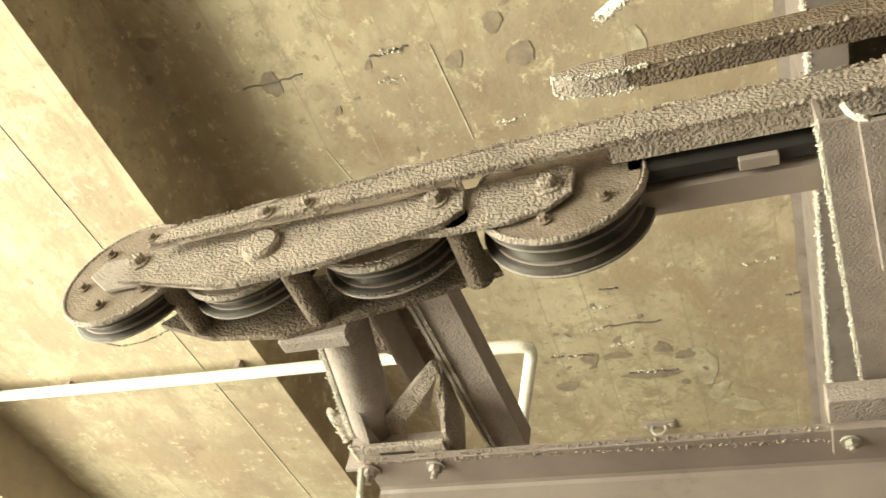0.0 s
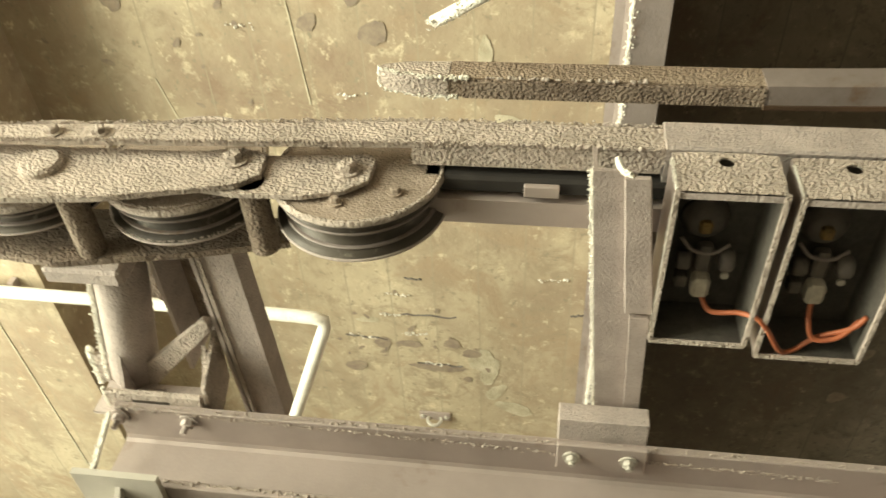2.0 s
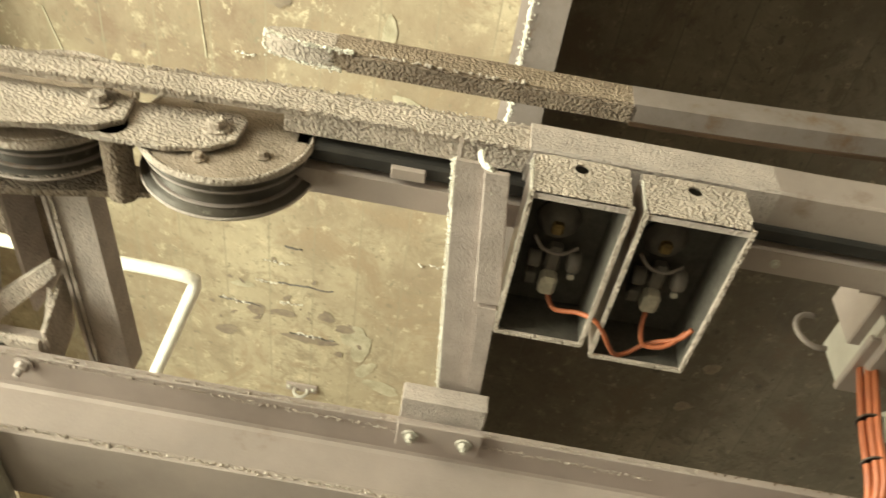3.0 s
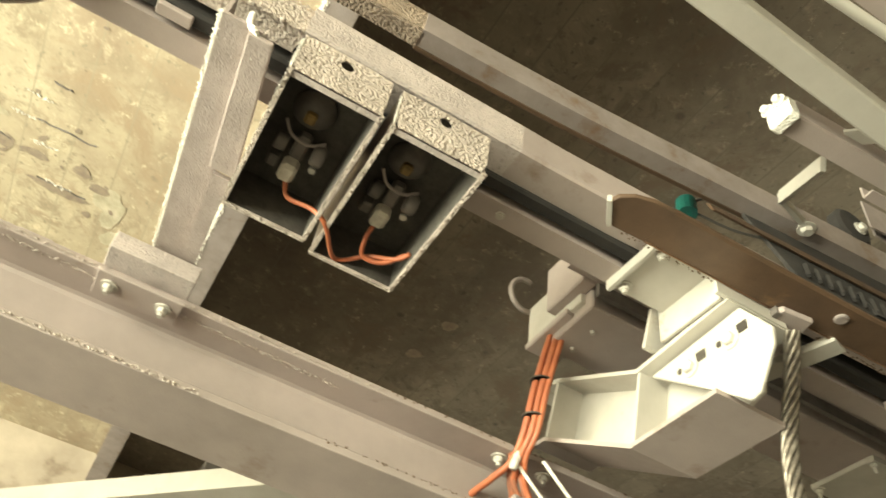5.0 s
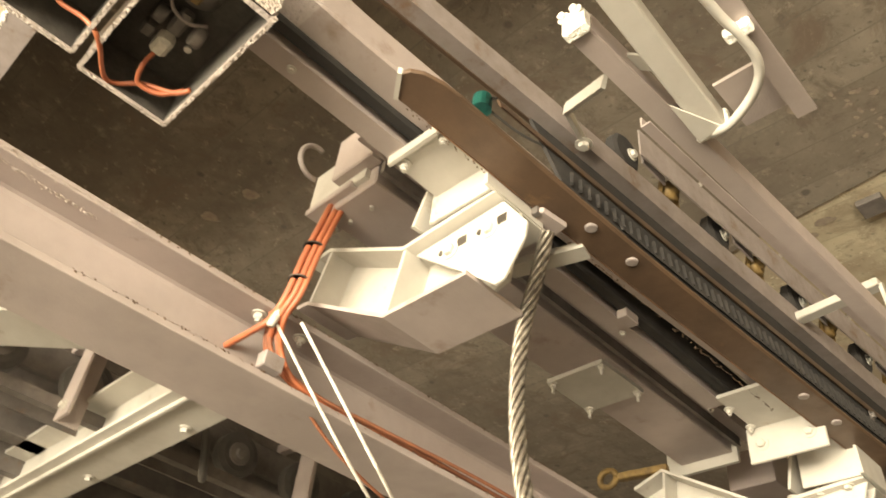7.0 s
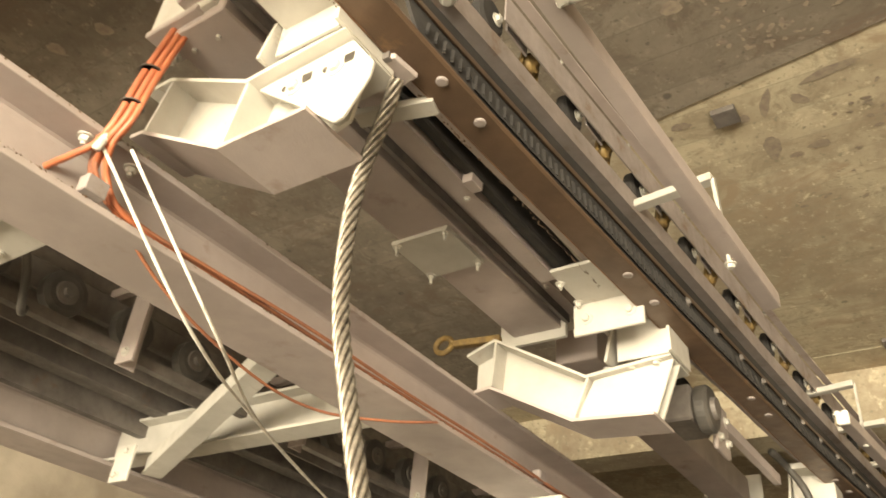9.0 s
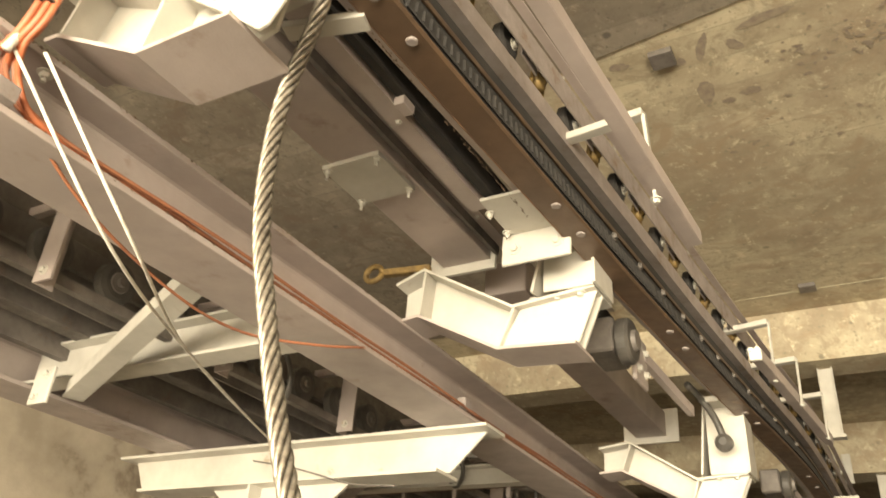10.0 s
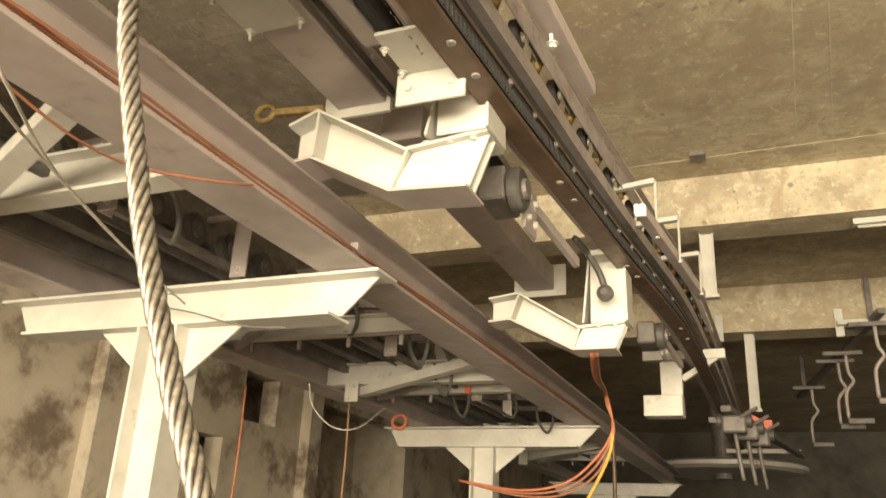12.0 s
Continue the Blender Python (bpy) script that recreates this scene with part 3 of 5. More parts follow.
# long square strut and short braces beside the bracket
st = thing("channel_strut", (-1.72, -0.875, 2.95), "galvanised steel channel strut between rail and girder", "strut")
part("web", bar((-1.12, -0.905, 3.02), (-1.73, -0.875, 3.0), 0.10, 0.008), RIME_FINE, st)
part("flange", bar((-1.12, -0.953, 3.045), (-1.73, -0.923, 3.025), 0.010, 0.07), RIME_FINE, st)
part("flange", bar((-1.12, -0.857, 3.045), (-1.73, -0.827, 3.025), 0.010, 0.07), RIME_FINE, st)
part("edge_bead", bar((-1.12, -0.938, 3.013), (-1.73, -0.908, 2.993), 0.010, 0.006), RIME, st)
solid("brace_plate", prism([(-1.50, 2.90), (-1.66, 2.90), (-1.60, 3.02), (-1.42, 3.04)], "y", -0.972, -0.96), RIME, "short rimed triangular plate beside the strut", "brace", bevel=0.002)

# ---- rail tube and bars that run along the line ----
RAILP = [(-0.811, 0.86, 2.985), (-0.801, 1.3, 2.985), (-0.788, 1.65, 2.985), (-0.764, 2.1, 2.985), (-0.724, 2.8, 2.985), (-0.672, 3.5, 2.985), (-0.607, 4.4, 2.985), (-0.51, 5.4, 2.985),
         (-0.445, 6.4, 2.985), (-0.42, 8.1, 2.985), (-0.40, 13.0, 2.985)]
tb = thing("rail_tube", (-0.89, 0, 3.07), "long rime-crusted rectangular steel rail tube", "rail")
SECT = [(-0.027, 0), (0.022, 0), (0.027, 0.005), (0.027, 0.078), (0.022, 0.083), (-0.027, 0.083)]
part("tube", sweep(SECT, [(-0.906, -0.44, 3.072), (-0.906, 0.0, 3.074), (-0.908, 0.05, 3.074)], bend=3), RIME, tb, "rime-crusted tube")
SECT = [(-0.043, 0), (0.038, 0), (0.043, 0.005), (0.043, 0.088), (0.038, 0.093), (-0.043, 0.093)]
part("tube", sweep(SECT, [(-0.912, 0.05, 3.072), (-0.912, 0.30, 3.072), (-0.912, 0.55, 3.072)], bend=3), RIME_FINE, tb, "lightly rimed tube")
part("tube", sweep(SECT, [(-0.912, 0.55, 3.072), (-0.911, 0.74, 3.072)] + [(x - 0.09, y, 3.07) for x, y, z in RAILP[1:]], bend=6), STEEL, tb, "bare galvanised tube")
part("end_bar", prism([(-1.49, 3.012), (-1.455, 3.07), (-0.40, 3.152), (-0.40, 3.07)], "x", -0.893, -0.879), RIME, tb, bevel=0.003)
for y, z in ((-1.19, 3.055), (-1.09, 3.06)):
    part("bolt", hexbolt((-0.879, y, z), "x", 1, 0.015, 0.012), RIME, tb)

def channel_bar(x, y0, y1, z, label, w=0.06, h=0.07):
    th = thing("angle_bar", (x, (y0 + y1) / 2, z), label, "steel bar", "angle bars along the rail")
    part("flat_leg", boxes((x - w / 2, x + w / 2, y0, y1, z, z + 0.006)), STEEL, th)
    part("upright_leg", boxes((x + w / 2 - 0.006, x + w / 2, y0, y1, z + 0.006, z + h)), STEEL, th)
    y = y0 + 1.1
    while y < y1:
        part("bolt", hexbolt((x, y, z), "z", -1, 0.007, 0.006), STEEL_LIGHT, th)
        y += 0.62
    return th


channel_bar(-1.03, -0.50, 2.37, 3.05, "galvanised steel angle bar beside the rail tube")
db = thing("drive_belt", (-0.97, 1.5, 3.06), "black rubber drive belt between rail bars", "belt")
part("belt", prism([(-0.988, 3.06), (-0.951, 3.06), (-0.951, 3.16), (-0.988, 3.16)], "y", -0.42, 3.6), BAND, db, bevel=0.006)
part("keeper_block", boxes((-0.985, -0.958, -0.215, -0.145, 3.046, 3.06)), STEEL, db, "grey steel keeper block", bevel=0.002)
for y in (1.75, 2.62):
    part("keeper_block", boxes((-0.990, -0.955, y, y + 0.06, 3.03, 3.06)), STEEL, db, bevel=0.002)
channel_bar(-1.17, 0.9, 2.9, 3.2, "galvanised steel angle bar behind the belt", 0.05, 0.06)

# cross member with clamp
cm = thing("cross_member", (-1.2, -0.02, 2.93), "galvanised steel cross member with frosty edge and bolted clamp", "cross member")
part("angle", prism([(-0.845, -0.09), (-0.845, -0.012), (-1.56, 0.045), (-1.56, -0.03)], "z", 2.955, 2.963), RIME_CLAD, cm)
part("angle_web", prism([(-0.845, -0.09), (-0.845, -0.082), (-1.56, -0.022), (-1.56, -0.03)], "z", 2.963, 3.03), RIME_CLAD, cm)
part("cover_plate", prism([(-0.85, -0.035), (-0.85, 0.012), (-1.19, 0.056), (-1.19, 0.0)], "z", 2.942, 2.954), RIME_CLAD, cm, bevel=0.002)
part("flat_bar", prism([(-1.2, 0.012), (-1.2, 0.05), (-1.58, 0.068), (-1.58, 0.035)], "z", 2.940, 2.952), RIME_CLAD, cm)
part("clamp_plate", boxes((-1.62, -1.53, -0.115, 0.085, 2.848, 2.860)), STEEL, cm, bevel=0.002)
part("clamp_packing", boxes((-1.565, -1.48, -0.115, 0.085, 2.882, 2.93)), RIME_FINE, cm, bevel=0.002)
for y in (-0.081, 0.046):
    part("bolt", hexbolt((-1.572, y, 2.848), "z", -1, 0.013, 0.012, 0.008), STEEL_LIGHT, cm)
part("hook_bracket", tube([(-0.85, -0.045, 3.0), (-0.846, -0.04, 2.962), (-0.852, -0.022, 2.95), (-0.90, -0.012, 2.948)], 0.0065, 8, bend=4), FROST, cm, "frost-covered hook")

# ---- switch boxes ----
def switch_box(y0, y1, x0, x1):
    z0, z1, t = 2.925, 3.045, 0.004
    yc = (y0 + y1) / 2
    th = thing("switch_box", (-1.05, yc, z0), "open-bottomed sheet-steel switch box with rimed front", "switch box", "switch boxes on the rail")
    # front sheet with a round hole
    bm = bmesh.new()
    hole = [(yc + 0.014 * math.cos(a), z1 - 0.030 + 0.014 * math.sin(a)) for a in (2 * math.pi * k / 24 for k in range(24))]
    rim = []
    for k in range(24):
        a = 2 * math.pi * k / 24
        dy, dz = math.cos(a), math.sin(a)
        zc = z1 - 0.030
        s = min((y1 - yc) / abs(dy) if abs(dy) > 1e-6 else 9, ((z1 - zc) if dz > 0 else (zc - z0)) / abs(dz) if abs(dz) > 1e-6 else 9)
        rim.append((yc + dy * s, zc + dz * s))
    for xx in (x1, x1 - t):
        h = [bm.verts.new((xx, *p)) for p in hole]
        o = [bm.verts.new((xx, *p)) for p in rim]
        for k in range(24):
            bm.faces.new((h[k], h[(k + 1) % 24], o[(k + 1) % 24], o[k]))
    part("front_sheet", bm, RIME, th, "rime-crusted sheet with a round hole")
    part("side_sheet", boxes((x0, x1 - t, y0, y0 + t, z0, z1)), STEEL, th)
    part("side_sheet", boxes((x0, x1 - t, y1 - t, y1, z0, z1)), STEEL, th)
    part("back_sheet", boxes((x0 - t, x0, y0, y1, z0, z1)), STEEL, th)
    # thin dark sheets stand for the shade inside the box
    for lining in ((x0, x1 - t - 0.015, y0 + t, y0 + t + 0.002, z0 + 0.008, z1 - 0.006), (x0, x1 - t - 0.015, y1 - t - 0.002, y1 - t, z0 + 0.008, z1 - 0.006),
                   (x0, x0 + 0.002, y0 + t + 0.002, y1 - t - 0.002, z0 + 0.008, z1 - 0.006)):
        part("inner_lining", boxes(lining), BOX_SHADE, th, "inner face darkened for the shade in the box")
    part("top_sheet", boxes((x0, x1 - t, y0 + t, y1 - t, z1 - t - 0.001, z1 - 0.001)), BOX_SHADE, th)
    # thin pale bars: slight rime, with the lit edge put into their colour
    for rim_bar in ((x0, x1, y0 - 0.003, y0 + 0.006, z0 - 0.002, z0 + 0.003), (x0, x1, y1 - 0.006, y1 + 0.003, z0 - 0.002, z0 + 0.003), (x0 - 0.005, x0 + 0.004, y0, y1, z0 - 0.003, z0 + 0.003)):
        part("rim", boxes(rim_bar), RIME, th, "sheet edge, pale for slight rime and the light on it")
    part("lip", boxes((x1 - t - 0.014, x1 - t, y0 + t, y1 - t, z0, z0 + 0.003)), RIME_FINE, th)
    # roller switch inside
    part("switch_body", lathe([(0, 0.046), (-0.012, 0.046), (-0.018, 0.034), (-0.03, 0.032)], (-1.0, yc - 0.012, z1 - 0.006), "z", 24), STEEL_DARK, th, "dark round switch housing", smooth=True)
    part("switch_knob", boxes((-1.012, -0.985, yc - 0.026, yc - 0.002, z1 - 0.056, z1 - 0.036)), BRASS, th, "worn brass stud", bevel=0.005)
    part("switch_bow", tube([(-1.03, yc - 0.055, z1 - 0.04), (-1.055, yc - 0.03, z1 - 0.05), (-1.06, yc + 0.01, z1 - 0.05), (-1.045, yc + 0.04, z1 - 0.04)], 0.004, 8, bend=4), STEEL_MID, th, "dull bent wire bow", smooth=True)
    part("switch_arm", boxes((-1.115, -1.05, yc - 0.018, yc + 0.012, z1 - 0.05, z1 - 0.02)), STEEL_DARK, th, bevel=0.006)
    part("roller", lathe([(-0.012, 0.020), (-0.008, 0.024), (0.010, 0.024), (0.014, 0.020)], (-1.075, yc + 0.036, z1 - 0.05), "y", 16), STEEL_DARK, th, smooth=True)
    part("roller", lathe([(-0.012, 0.017), (-0.008, 0.020), (0.010, 0.020), (0.014, 0.017)], (-1.085, yc - 0.045, z1 - 0.045), "y", 16), STEEL_DARK, th, smooth=True)
    part("side_clip", boxes((-1.15, -1.12, yc - 0.055, yc - 0.03, z1 - 0.06, z1 - 0.03)), STEEL_DARK, th, bevel=0.004)
    part("screw", lathe([(0, 0.008), (-0.006, 0.008)], (-1.115, yc + 0.04, z1 - 0.05), "z", 10), STEEL_LIGHT, th)
    part("plug", boxes((-1.165, -1.115, yc - 0.022, yc + 0.014, z1 - 0.075, z1 - 0.035)), PLASTIC, th, "pale plastic plug", bevel=0.008)
    for dx, dy in ((-0.06, -0.06), (-0.06, 0.06)):
        part("screw", lathe([(0, 0.009), (-0.008, 0.009)], (x1 + dx, yc + dy, z1 - 0.006), "z", 10), STEEL_LIGHT, th)
    return th


switch_box(0.055, 0.243, -1.245, -0.858)
switch_box(0.268, 0.47, -1.27, -0.862)
solid("orange_cable", tube([(-1.165, 0.15, 2.985), (-1.185, 0.17, 2.96), (-1.17, 0.22, 2.945), (-1.165, 0.25, 2.928), (-1.19, 0.275, 2.926), (-1.255, 0.315, 2.93),
                            (-1.262, 0.345, 2.94), (-1.23, 0.385, 2.95), (-1.195, 0.44, 2.945), (-1.165, 0.462, 2.95)], 0.0055, 10, bend=6), ORANGE,
      "bright orange switch cable looping between the boxes", "cable", "orange cables", smooth=True)
solid("orange_cable", tube([(-1.165, 0.365, 2.985), (-1.19, 0.36, 2.955), (-1.225, 0.375, 2.94), (-1.215, 0.42, 2.938), (-1.18, 0.455, 2.955)], 0.0055, 10, bend=6), ORANGE,
      "bright orange switch cable curled in the open box", "cable", "orange cables", smooth=True)

# ---- upper guide rail and brown rail ----
UP = [(-0.938, 0.28, 3.34), (-0.932, 0.5, 3.34), (-0.917, 0.8, 3.34), (-0.888, 1.2, 3.34), (-0.862, 1.6, 3.34), (-0.842, 1.95, 3.34), (-0.822, 2.25, 3.34), (-0.790, 2.75, 3.34), (-0.752, 3.35, 3.34),
      (-0.706, 4.1, 3.34), (-0.62, 5.2, 3.34), (-0.51, 6.6, 3.34), (-0.47, 8.5, 3.34), (-0.46, 13.0, 3.34)]
ur = thing("guide_rail", (-0.9, -0.6, 3.34), "long dark rimed steel guide rail with a rounded run-in end", "rail")
side = [(-0.40, 3.419), (0.28, 3.420), (0.28, 3.344), (-0.40, 3.344)]
part("rail_bar", prism(side, "x", -0.938, -0.890), RIME_BROWN, ur, "brown rimed bar")
# thin dark strip puts the underside's shade into the colour
part("under_strip", boxes((-0.938, -0.895, -0.37, 0.28, 3.338, 3.344)), RIME_DARK, ur, "coarse-rimed underside strip darkened for its shade")
# upturned end made paler: the daylight on it is put into its colour
nose = [(-0.565, 3.380), (-0.562, 3.398), (-0.50, 3.412), (-0.40, 3.419), (-0.40, 3.342), (-0.44, 3.343), (-0.48, 3.347), (-0.52, 3.356), (-0.55, 3.368)]
part("run_in_end", prism(nose, "x", -0.938, -0.890), RIME, ur, "upturned end, pale for the daylight on it", bevel=0.003)
part("bar_foot", sweep([(0, 0), (0.05, 0), (0.05, 0.006), (0, 0.006)], UP), STEEL_MID, ur, "bare galvanised flange")
part("bar_web", sweep([(0.044, 0.006), (0.050, 0.006), (0.050, 0.078), (0.044, 0.078)], UP), STEEL_MID, ur)
part("edge_lip", sweep([(-0.006, -0.004), (0.004, -0.004), (0.004, 0.012), (-0.006, 0.012)], UP), RUST, ur, "rusty lower edge")
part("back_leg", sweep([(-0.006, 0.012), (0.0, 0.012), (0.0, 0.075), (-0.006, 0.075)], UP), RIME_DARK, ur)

rr = thing("brown_rail", (-0.82, 0.74, 2.985), "rust-brown steel running rail with pale bolts", "rail")
part("rail_bar", sweep([(-0.052, 0.005), (-0.046, 0), (0.044, 0), (0.050, 0.005), (0.050, 0.012), (-0.052, 0.012)], RAILP), RUST, rr)
part("nose", prism([(-0.863, 0.862), (-0.867, 0.778), (-0.860, 0.760), (-0.815, 0.735), (-0.795, 0.742), (-0.776, 0.768), (-0.764, 0.81), (-0.761, 0.862)], "z", 2.985, 2.997), RUST, rr, bevel=0.002)
part("worn_nose", bar((-0.868, 0.772, 2.991), (-0.812, 0.731, 2.991), 0.010, 0.020), STEEL_LIGHT, rr, "pale nose edge")
# rusty edge strip, brightened in colour for the light that falls on it
part("worn_edge", sweep([(-0.0545, 0.003), (-0.049, -0.0015), (-0.049, 0.010), (-0.0545, 0.010)], RAILP), RUST_LIGHT, rr, "bright rusty edge")
pth = smooth_path(RAILP, 12)
for y in (1.35, 1.515, 2.35, 2.55, 3.45, 3.65, 4.6, 4.8, 6.0, 6.3):
    x = min(pth, key=lambda p: abs(p.y - y)).x
    part("bolt", lathe([(0, 0.016), (-0.004, 0.016), (-0.006, 0.012)], (x + 0.012, y, 2.985), "z", 16), STEEL_MID, rr, "pale countersunk bolt")
up_path = smooth_path(UP, 12)


def at_y(path, y):
    for a, b in zip(path, path[1:]):
        if a.y <= y <= b.y:
            return a.lerp(b, (y - a.y) / (b.y - a.y))
    return path[-1]


def between(y, f):
    """A point between the brown rail and the guide rail, f of the way up."""
    a, b = at_y(pth, y) + Vector((0.03, 0, 0.045)), at_y(up_path, y) + Vector((0.004, 0, 0.012))
    return a.lerp(b, f)


def slanted_strip(y0, y1, f0, f1, off, thick, step=0.15):
    """A strip that lies along both rails from f0 to f1 of the gap, off nearer to the floor."""
    bm = bmesh.new()
    rows = []
    n = int((y1 - y0) / step) + 1
    for i in range(n + 1):
        y = y0 + (y1 - y0) * i / n
        p, q = between(y, f0), between(y, f1)
        nrm = Vector((0.92, 0, -0.39))
        rows.append([bm.verts.new(v) for v in (p + nrm * off, q + nrm * off, q + nrm * (off - thick), p + nrm * (off - thick))])
    for u, w in zip(rows, rows[1:]):
        for i in range(4):
            bm.faces.new((u[i], u[(i + 1) % 4], w[(i + 1) % 4], w[i]))
    bm.faces.new(rows[0])
    bm.faces.new(list(reversed(rows[-1])))
    return bm


fb = thing("friction_band", (-0.75, 1.5, 3.08), "greasy black rubber friction band with fins beside the brown rail", "belt")
part("band", slanted_strip(1.22, 13.0, 0.0, 1.0, 0.0, 0.012), BAND, fb)
part("inner_strip", slanted_strip(1.05, 9.0, 0.50, 0.62, 0.012, 0.008), RUST, fb, "rusty brown strip along the band")
part("lower_strip", slanted_strip(1.45, 9.0, 0.02, 0.30, 0.010, 0.008), BAND, fb, "dull rubber tread")
y = 1.25
while y < 5.2:
    part("fin", bar(between(y, 0.06) + Vector((0.010, 0, -0.004)), between(y + 0.03, 0.28) + Vector((0.010, 0, -0.004)), 0.008, 0.008), BAND, fb)
    y += 0.034 if y < 3.2 else 0.07
for k in range(12):
    y = 2.9 + 0.27 * k
    part("stud", hexbolt(between(y, 0.42) + Vector((0.004, 0, 0)), "x", 1, 0.012, 0.010), STEEL_DARK, fb)

# ---- gooseneck arms ----
ARM_TOP = [(-1.60, 3.10), (-1.50, 3.10), (-1.165, 2.93), (-0.862, 2.948)]
ARM_BOT = [(-1.60, 2.95), (-1.55, 2.945), (-1.20, 2.752), (-0.93, 2.752), (-0.888, 2.765)]


def arm(y, dx=0.0, dz=0.0, top=ARM_TOP, bot=ARM_BOT, patched=True):
    th = thing("gooseneck_arm", (-1.2 + dx, y, 2.75 + dz), "pale galvanised steel gooseneck arm with bolted end", "bracket arm", "gooseneck arms under the rail")
    w = 0.19
    yc = y + w / 2
    part("web", prism(bot + top[::-1], "y", yc - 0.005, yc + 0.005), STEEL_LIGHT, th)
    # bottom flange takes the darker steel: its underside's shade put into colour
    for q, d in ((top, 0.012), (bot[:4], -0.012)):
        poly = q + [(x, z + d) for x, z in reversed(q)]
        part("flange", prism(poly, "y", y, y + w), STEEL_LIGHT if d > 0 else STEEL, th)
    for k in (1, 2):
        a, b = top[k], bot[k]
        part("stiffener", prism([a, b, (b[0] + 0.01, b[1]), (a[0] + 0.01, a[1])], "y", y + 0.004, yc - 0.006), STEEL_LIGHT, th)
    if patched:
        patch = [(-0.97, 2.785), (-0.875, 2.705), (-0.850, 2.71), (-0.795, 2.80), (-0.790, 2.84), (-0.862, 2.942), (-1.15, 2.925)]
        part("end_patch", prism(patch, "y", y + 0.03, y + 0.042), STEEL_LIGHT, th, "pale reinforcing end patch", bevel=0.003)
    else:
        part("end_plate", prism([bot[2], bot[3], top[3], (top[2][0] + 0.02, top[2][1])], "y", y + 0.03, y + 0.04), STEEL_LIGHT, th, "pale end plate", bevel=0.003)
        for x in (top[3][0] - 0.06, top[3][0] - 0.15, top[3][0] - 0.24):
            part("flange_bolt", hexbolt((x, y + 0.02, top[3][1] - 0.003), "z", -1, 0.013, 0.012), STEEL_LIGHT, th)
    for x, z in ((-0.985, 2.885), (-0.862, 2.885)) if patched else ():
        # dark patches stand for the shade in slot and hole; nothing is cut
        part("slot", boxes((x - 0.014 + dx, x + 0.014 + dx, y + 0.0275, y + 0.031, z - 0.012 + dz, z + 0.013 + dz)), GROOVE_HOLE, th, "dark patch in place of a slotted hole")
        part("bolt", hexbolt((x - 0.035 + dx, y + 0.03, z - 0.012 + dz), "y", -1, 0.016, 0.012), STEEL_LIGHT, th)
        part("hole", lathe([(0, 0.008), (-0.0025, 0.008), (-0.0025, 0.001)], (x - 0.068 + dx, y + 0.03, z - 0.004 + dz), "y", 12), GROOVE_HOLE, th)
    foot, top_z, x0, x1 = top[3][1] + 0.004, 3.05, -1.062 + dx, -0.872 + dx
    part("riser_web", boxes((x0, x1, y - 0.012, y - 0.004, foot, top_z)), STEEL_LIGHT, th)
    part("riser_flange", prism([(x0 - 0.045, foot), (x0 - 0.035, foot), (x0, top_z), (x0 - 0.010, top_z)], "y", y - 0.03, y + w - 0.02), STEEL_LIGHT, th)
    part("riser_flange", prism([(x1 + 0.004, foot), (x1 + 0.014, foot), (x1 + 0.010, top_z), (x1, top_z)], "y", y - 0.03, y + w - 0.02), STEEL_LIGHT, th)
    part("riser_plate", boxes((-1.05 + dx, -0.86 + dx, y - 0.165, y - 0.012, 3.035, 3.047)), STEEL_LIGHT, th)
    part("plate_lip", boxes((-1.055 + dx, -0.86 + dx, y - 0.172, y - 0.162, 3.022, 3.05)), STEEL_LIGHT, th)
    for x in (-1.03, -0.90):
        part("bolt", hexbolt((x + dx, y - 0.14, 3.035), "z", -1, 0.012, 0.012, 0.008), STEEL_LIGHT, th)
    return th


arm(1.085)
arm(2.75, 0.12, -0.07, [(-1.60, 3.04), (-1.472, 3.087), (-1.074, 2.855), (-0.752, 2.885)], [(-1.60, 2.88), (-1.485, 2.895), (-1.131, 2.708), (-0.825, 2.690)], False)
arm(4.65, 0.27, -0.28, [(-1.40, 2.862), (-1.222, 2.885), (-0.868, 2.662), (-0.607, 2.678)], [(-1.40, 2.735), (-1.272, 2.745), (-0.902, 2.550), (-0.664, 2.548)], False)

# bolted clamp under the rail near the second arm
def rail_clamp(x, y, z):
    th = thing("rail_clamp", (x, y, z), "pale bolted steel clamp plate under the rail bars", "clamp", "clamps under the rail")
    part("plate", boxes((x - 0.10, x + 0.11, y - 0.19, y + 0.05, z + 0.05, z + 0.062)), STEEL_LIGHT, th)
    part("front_plate", boxes((x - 0.13, x + 0.13, y + 0.052, y + 0.066, z - 0.07, z + 0.055)), STEEL_LIGHT, th, bevel=0.003)
    for dx in (-0.08, 0.08):
        part("bolt", hexbolt((x + dx, y + 0.052, z - 0.01), "y", -1, 0.015, 0.012), STEEL_LIGHT, th)
    for dx, dy in ((-0.1, -0.11), (0.1, -0.11), (-0.1, 0.03), (0.1, 0.03)):
        part("bolt", hexbolt((x + dx, y + dy, z + 0.05), "z", -1, 0.011, 0.011, 0.008), STEEL_LIGHT, th)
    return th


rail_clamp(-0.895, 2.50, 2.99)

# box beam with clamps
bb = thing("box_beam", (-1.33, 2, 3.14), "galvanised steel box beam with bolted splice plates", "steel beam")
part("beam", prism([(-1.44, 3.14), (-1.22, 3.14), (-1.22, 3.30), (-1.44, 3.30)], "y", 1.0, 2.86), STEEL, bb, bevel=0.004)
part("splice_plate", boxes((-1.465, -1.235, 2.03, 2.27, 3.122, 3.138)), STEEL_LIGHT, bb)
part("end_plate", boxes((-1.50, -1.20, 2.845, 2.862, 3.10, 3.32)), STEEL_LIGHT, bb)
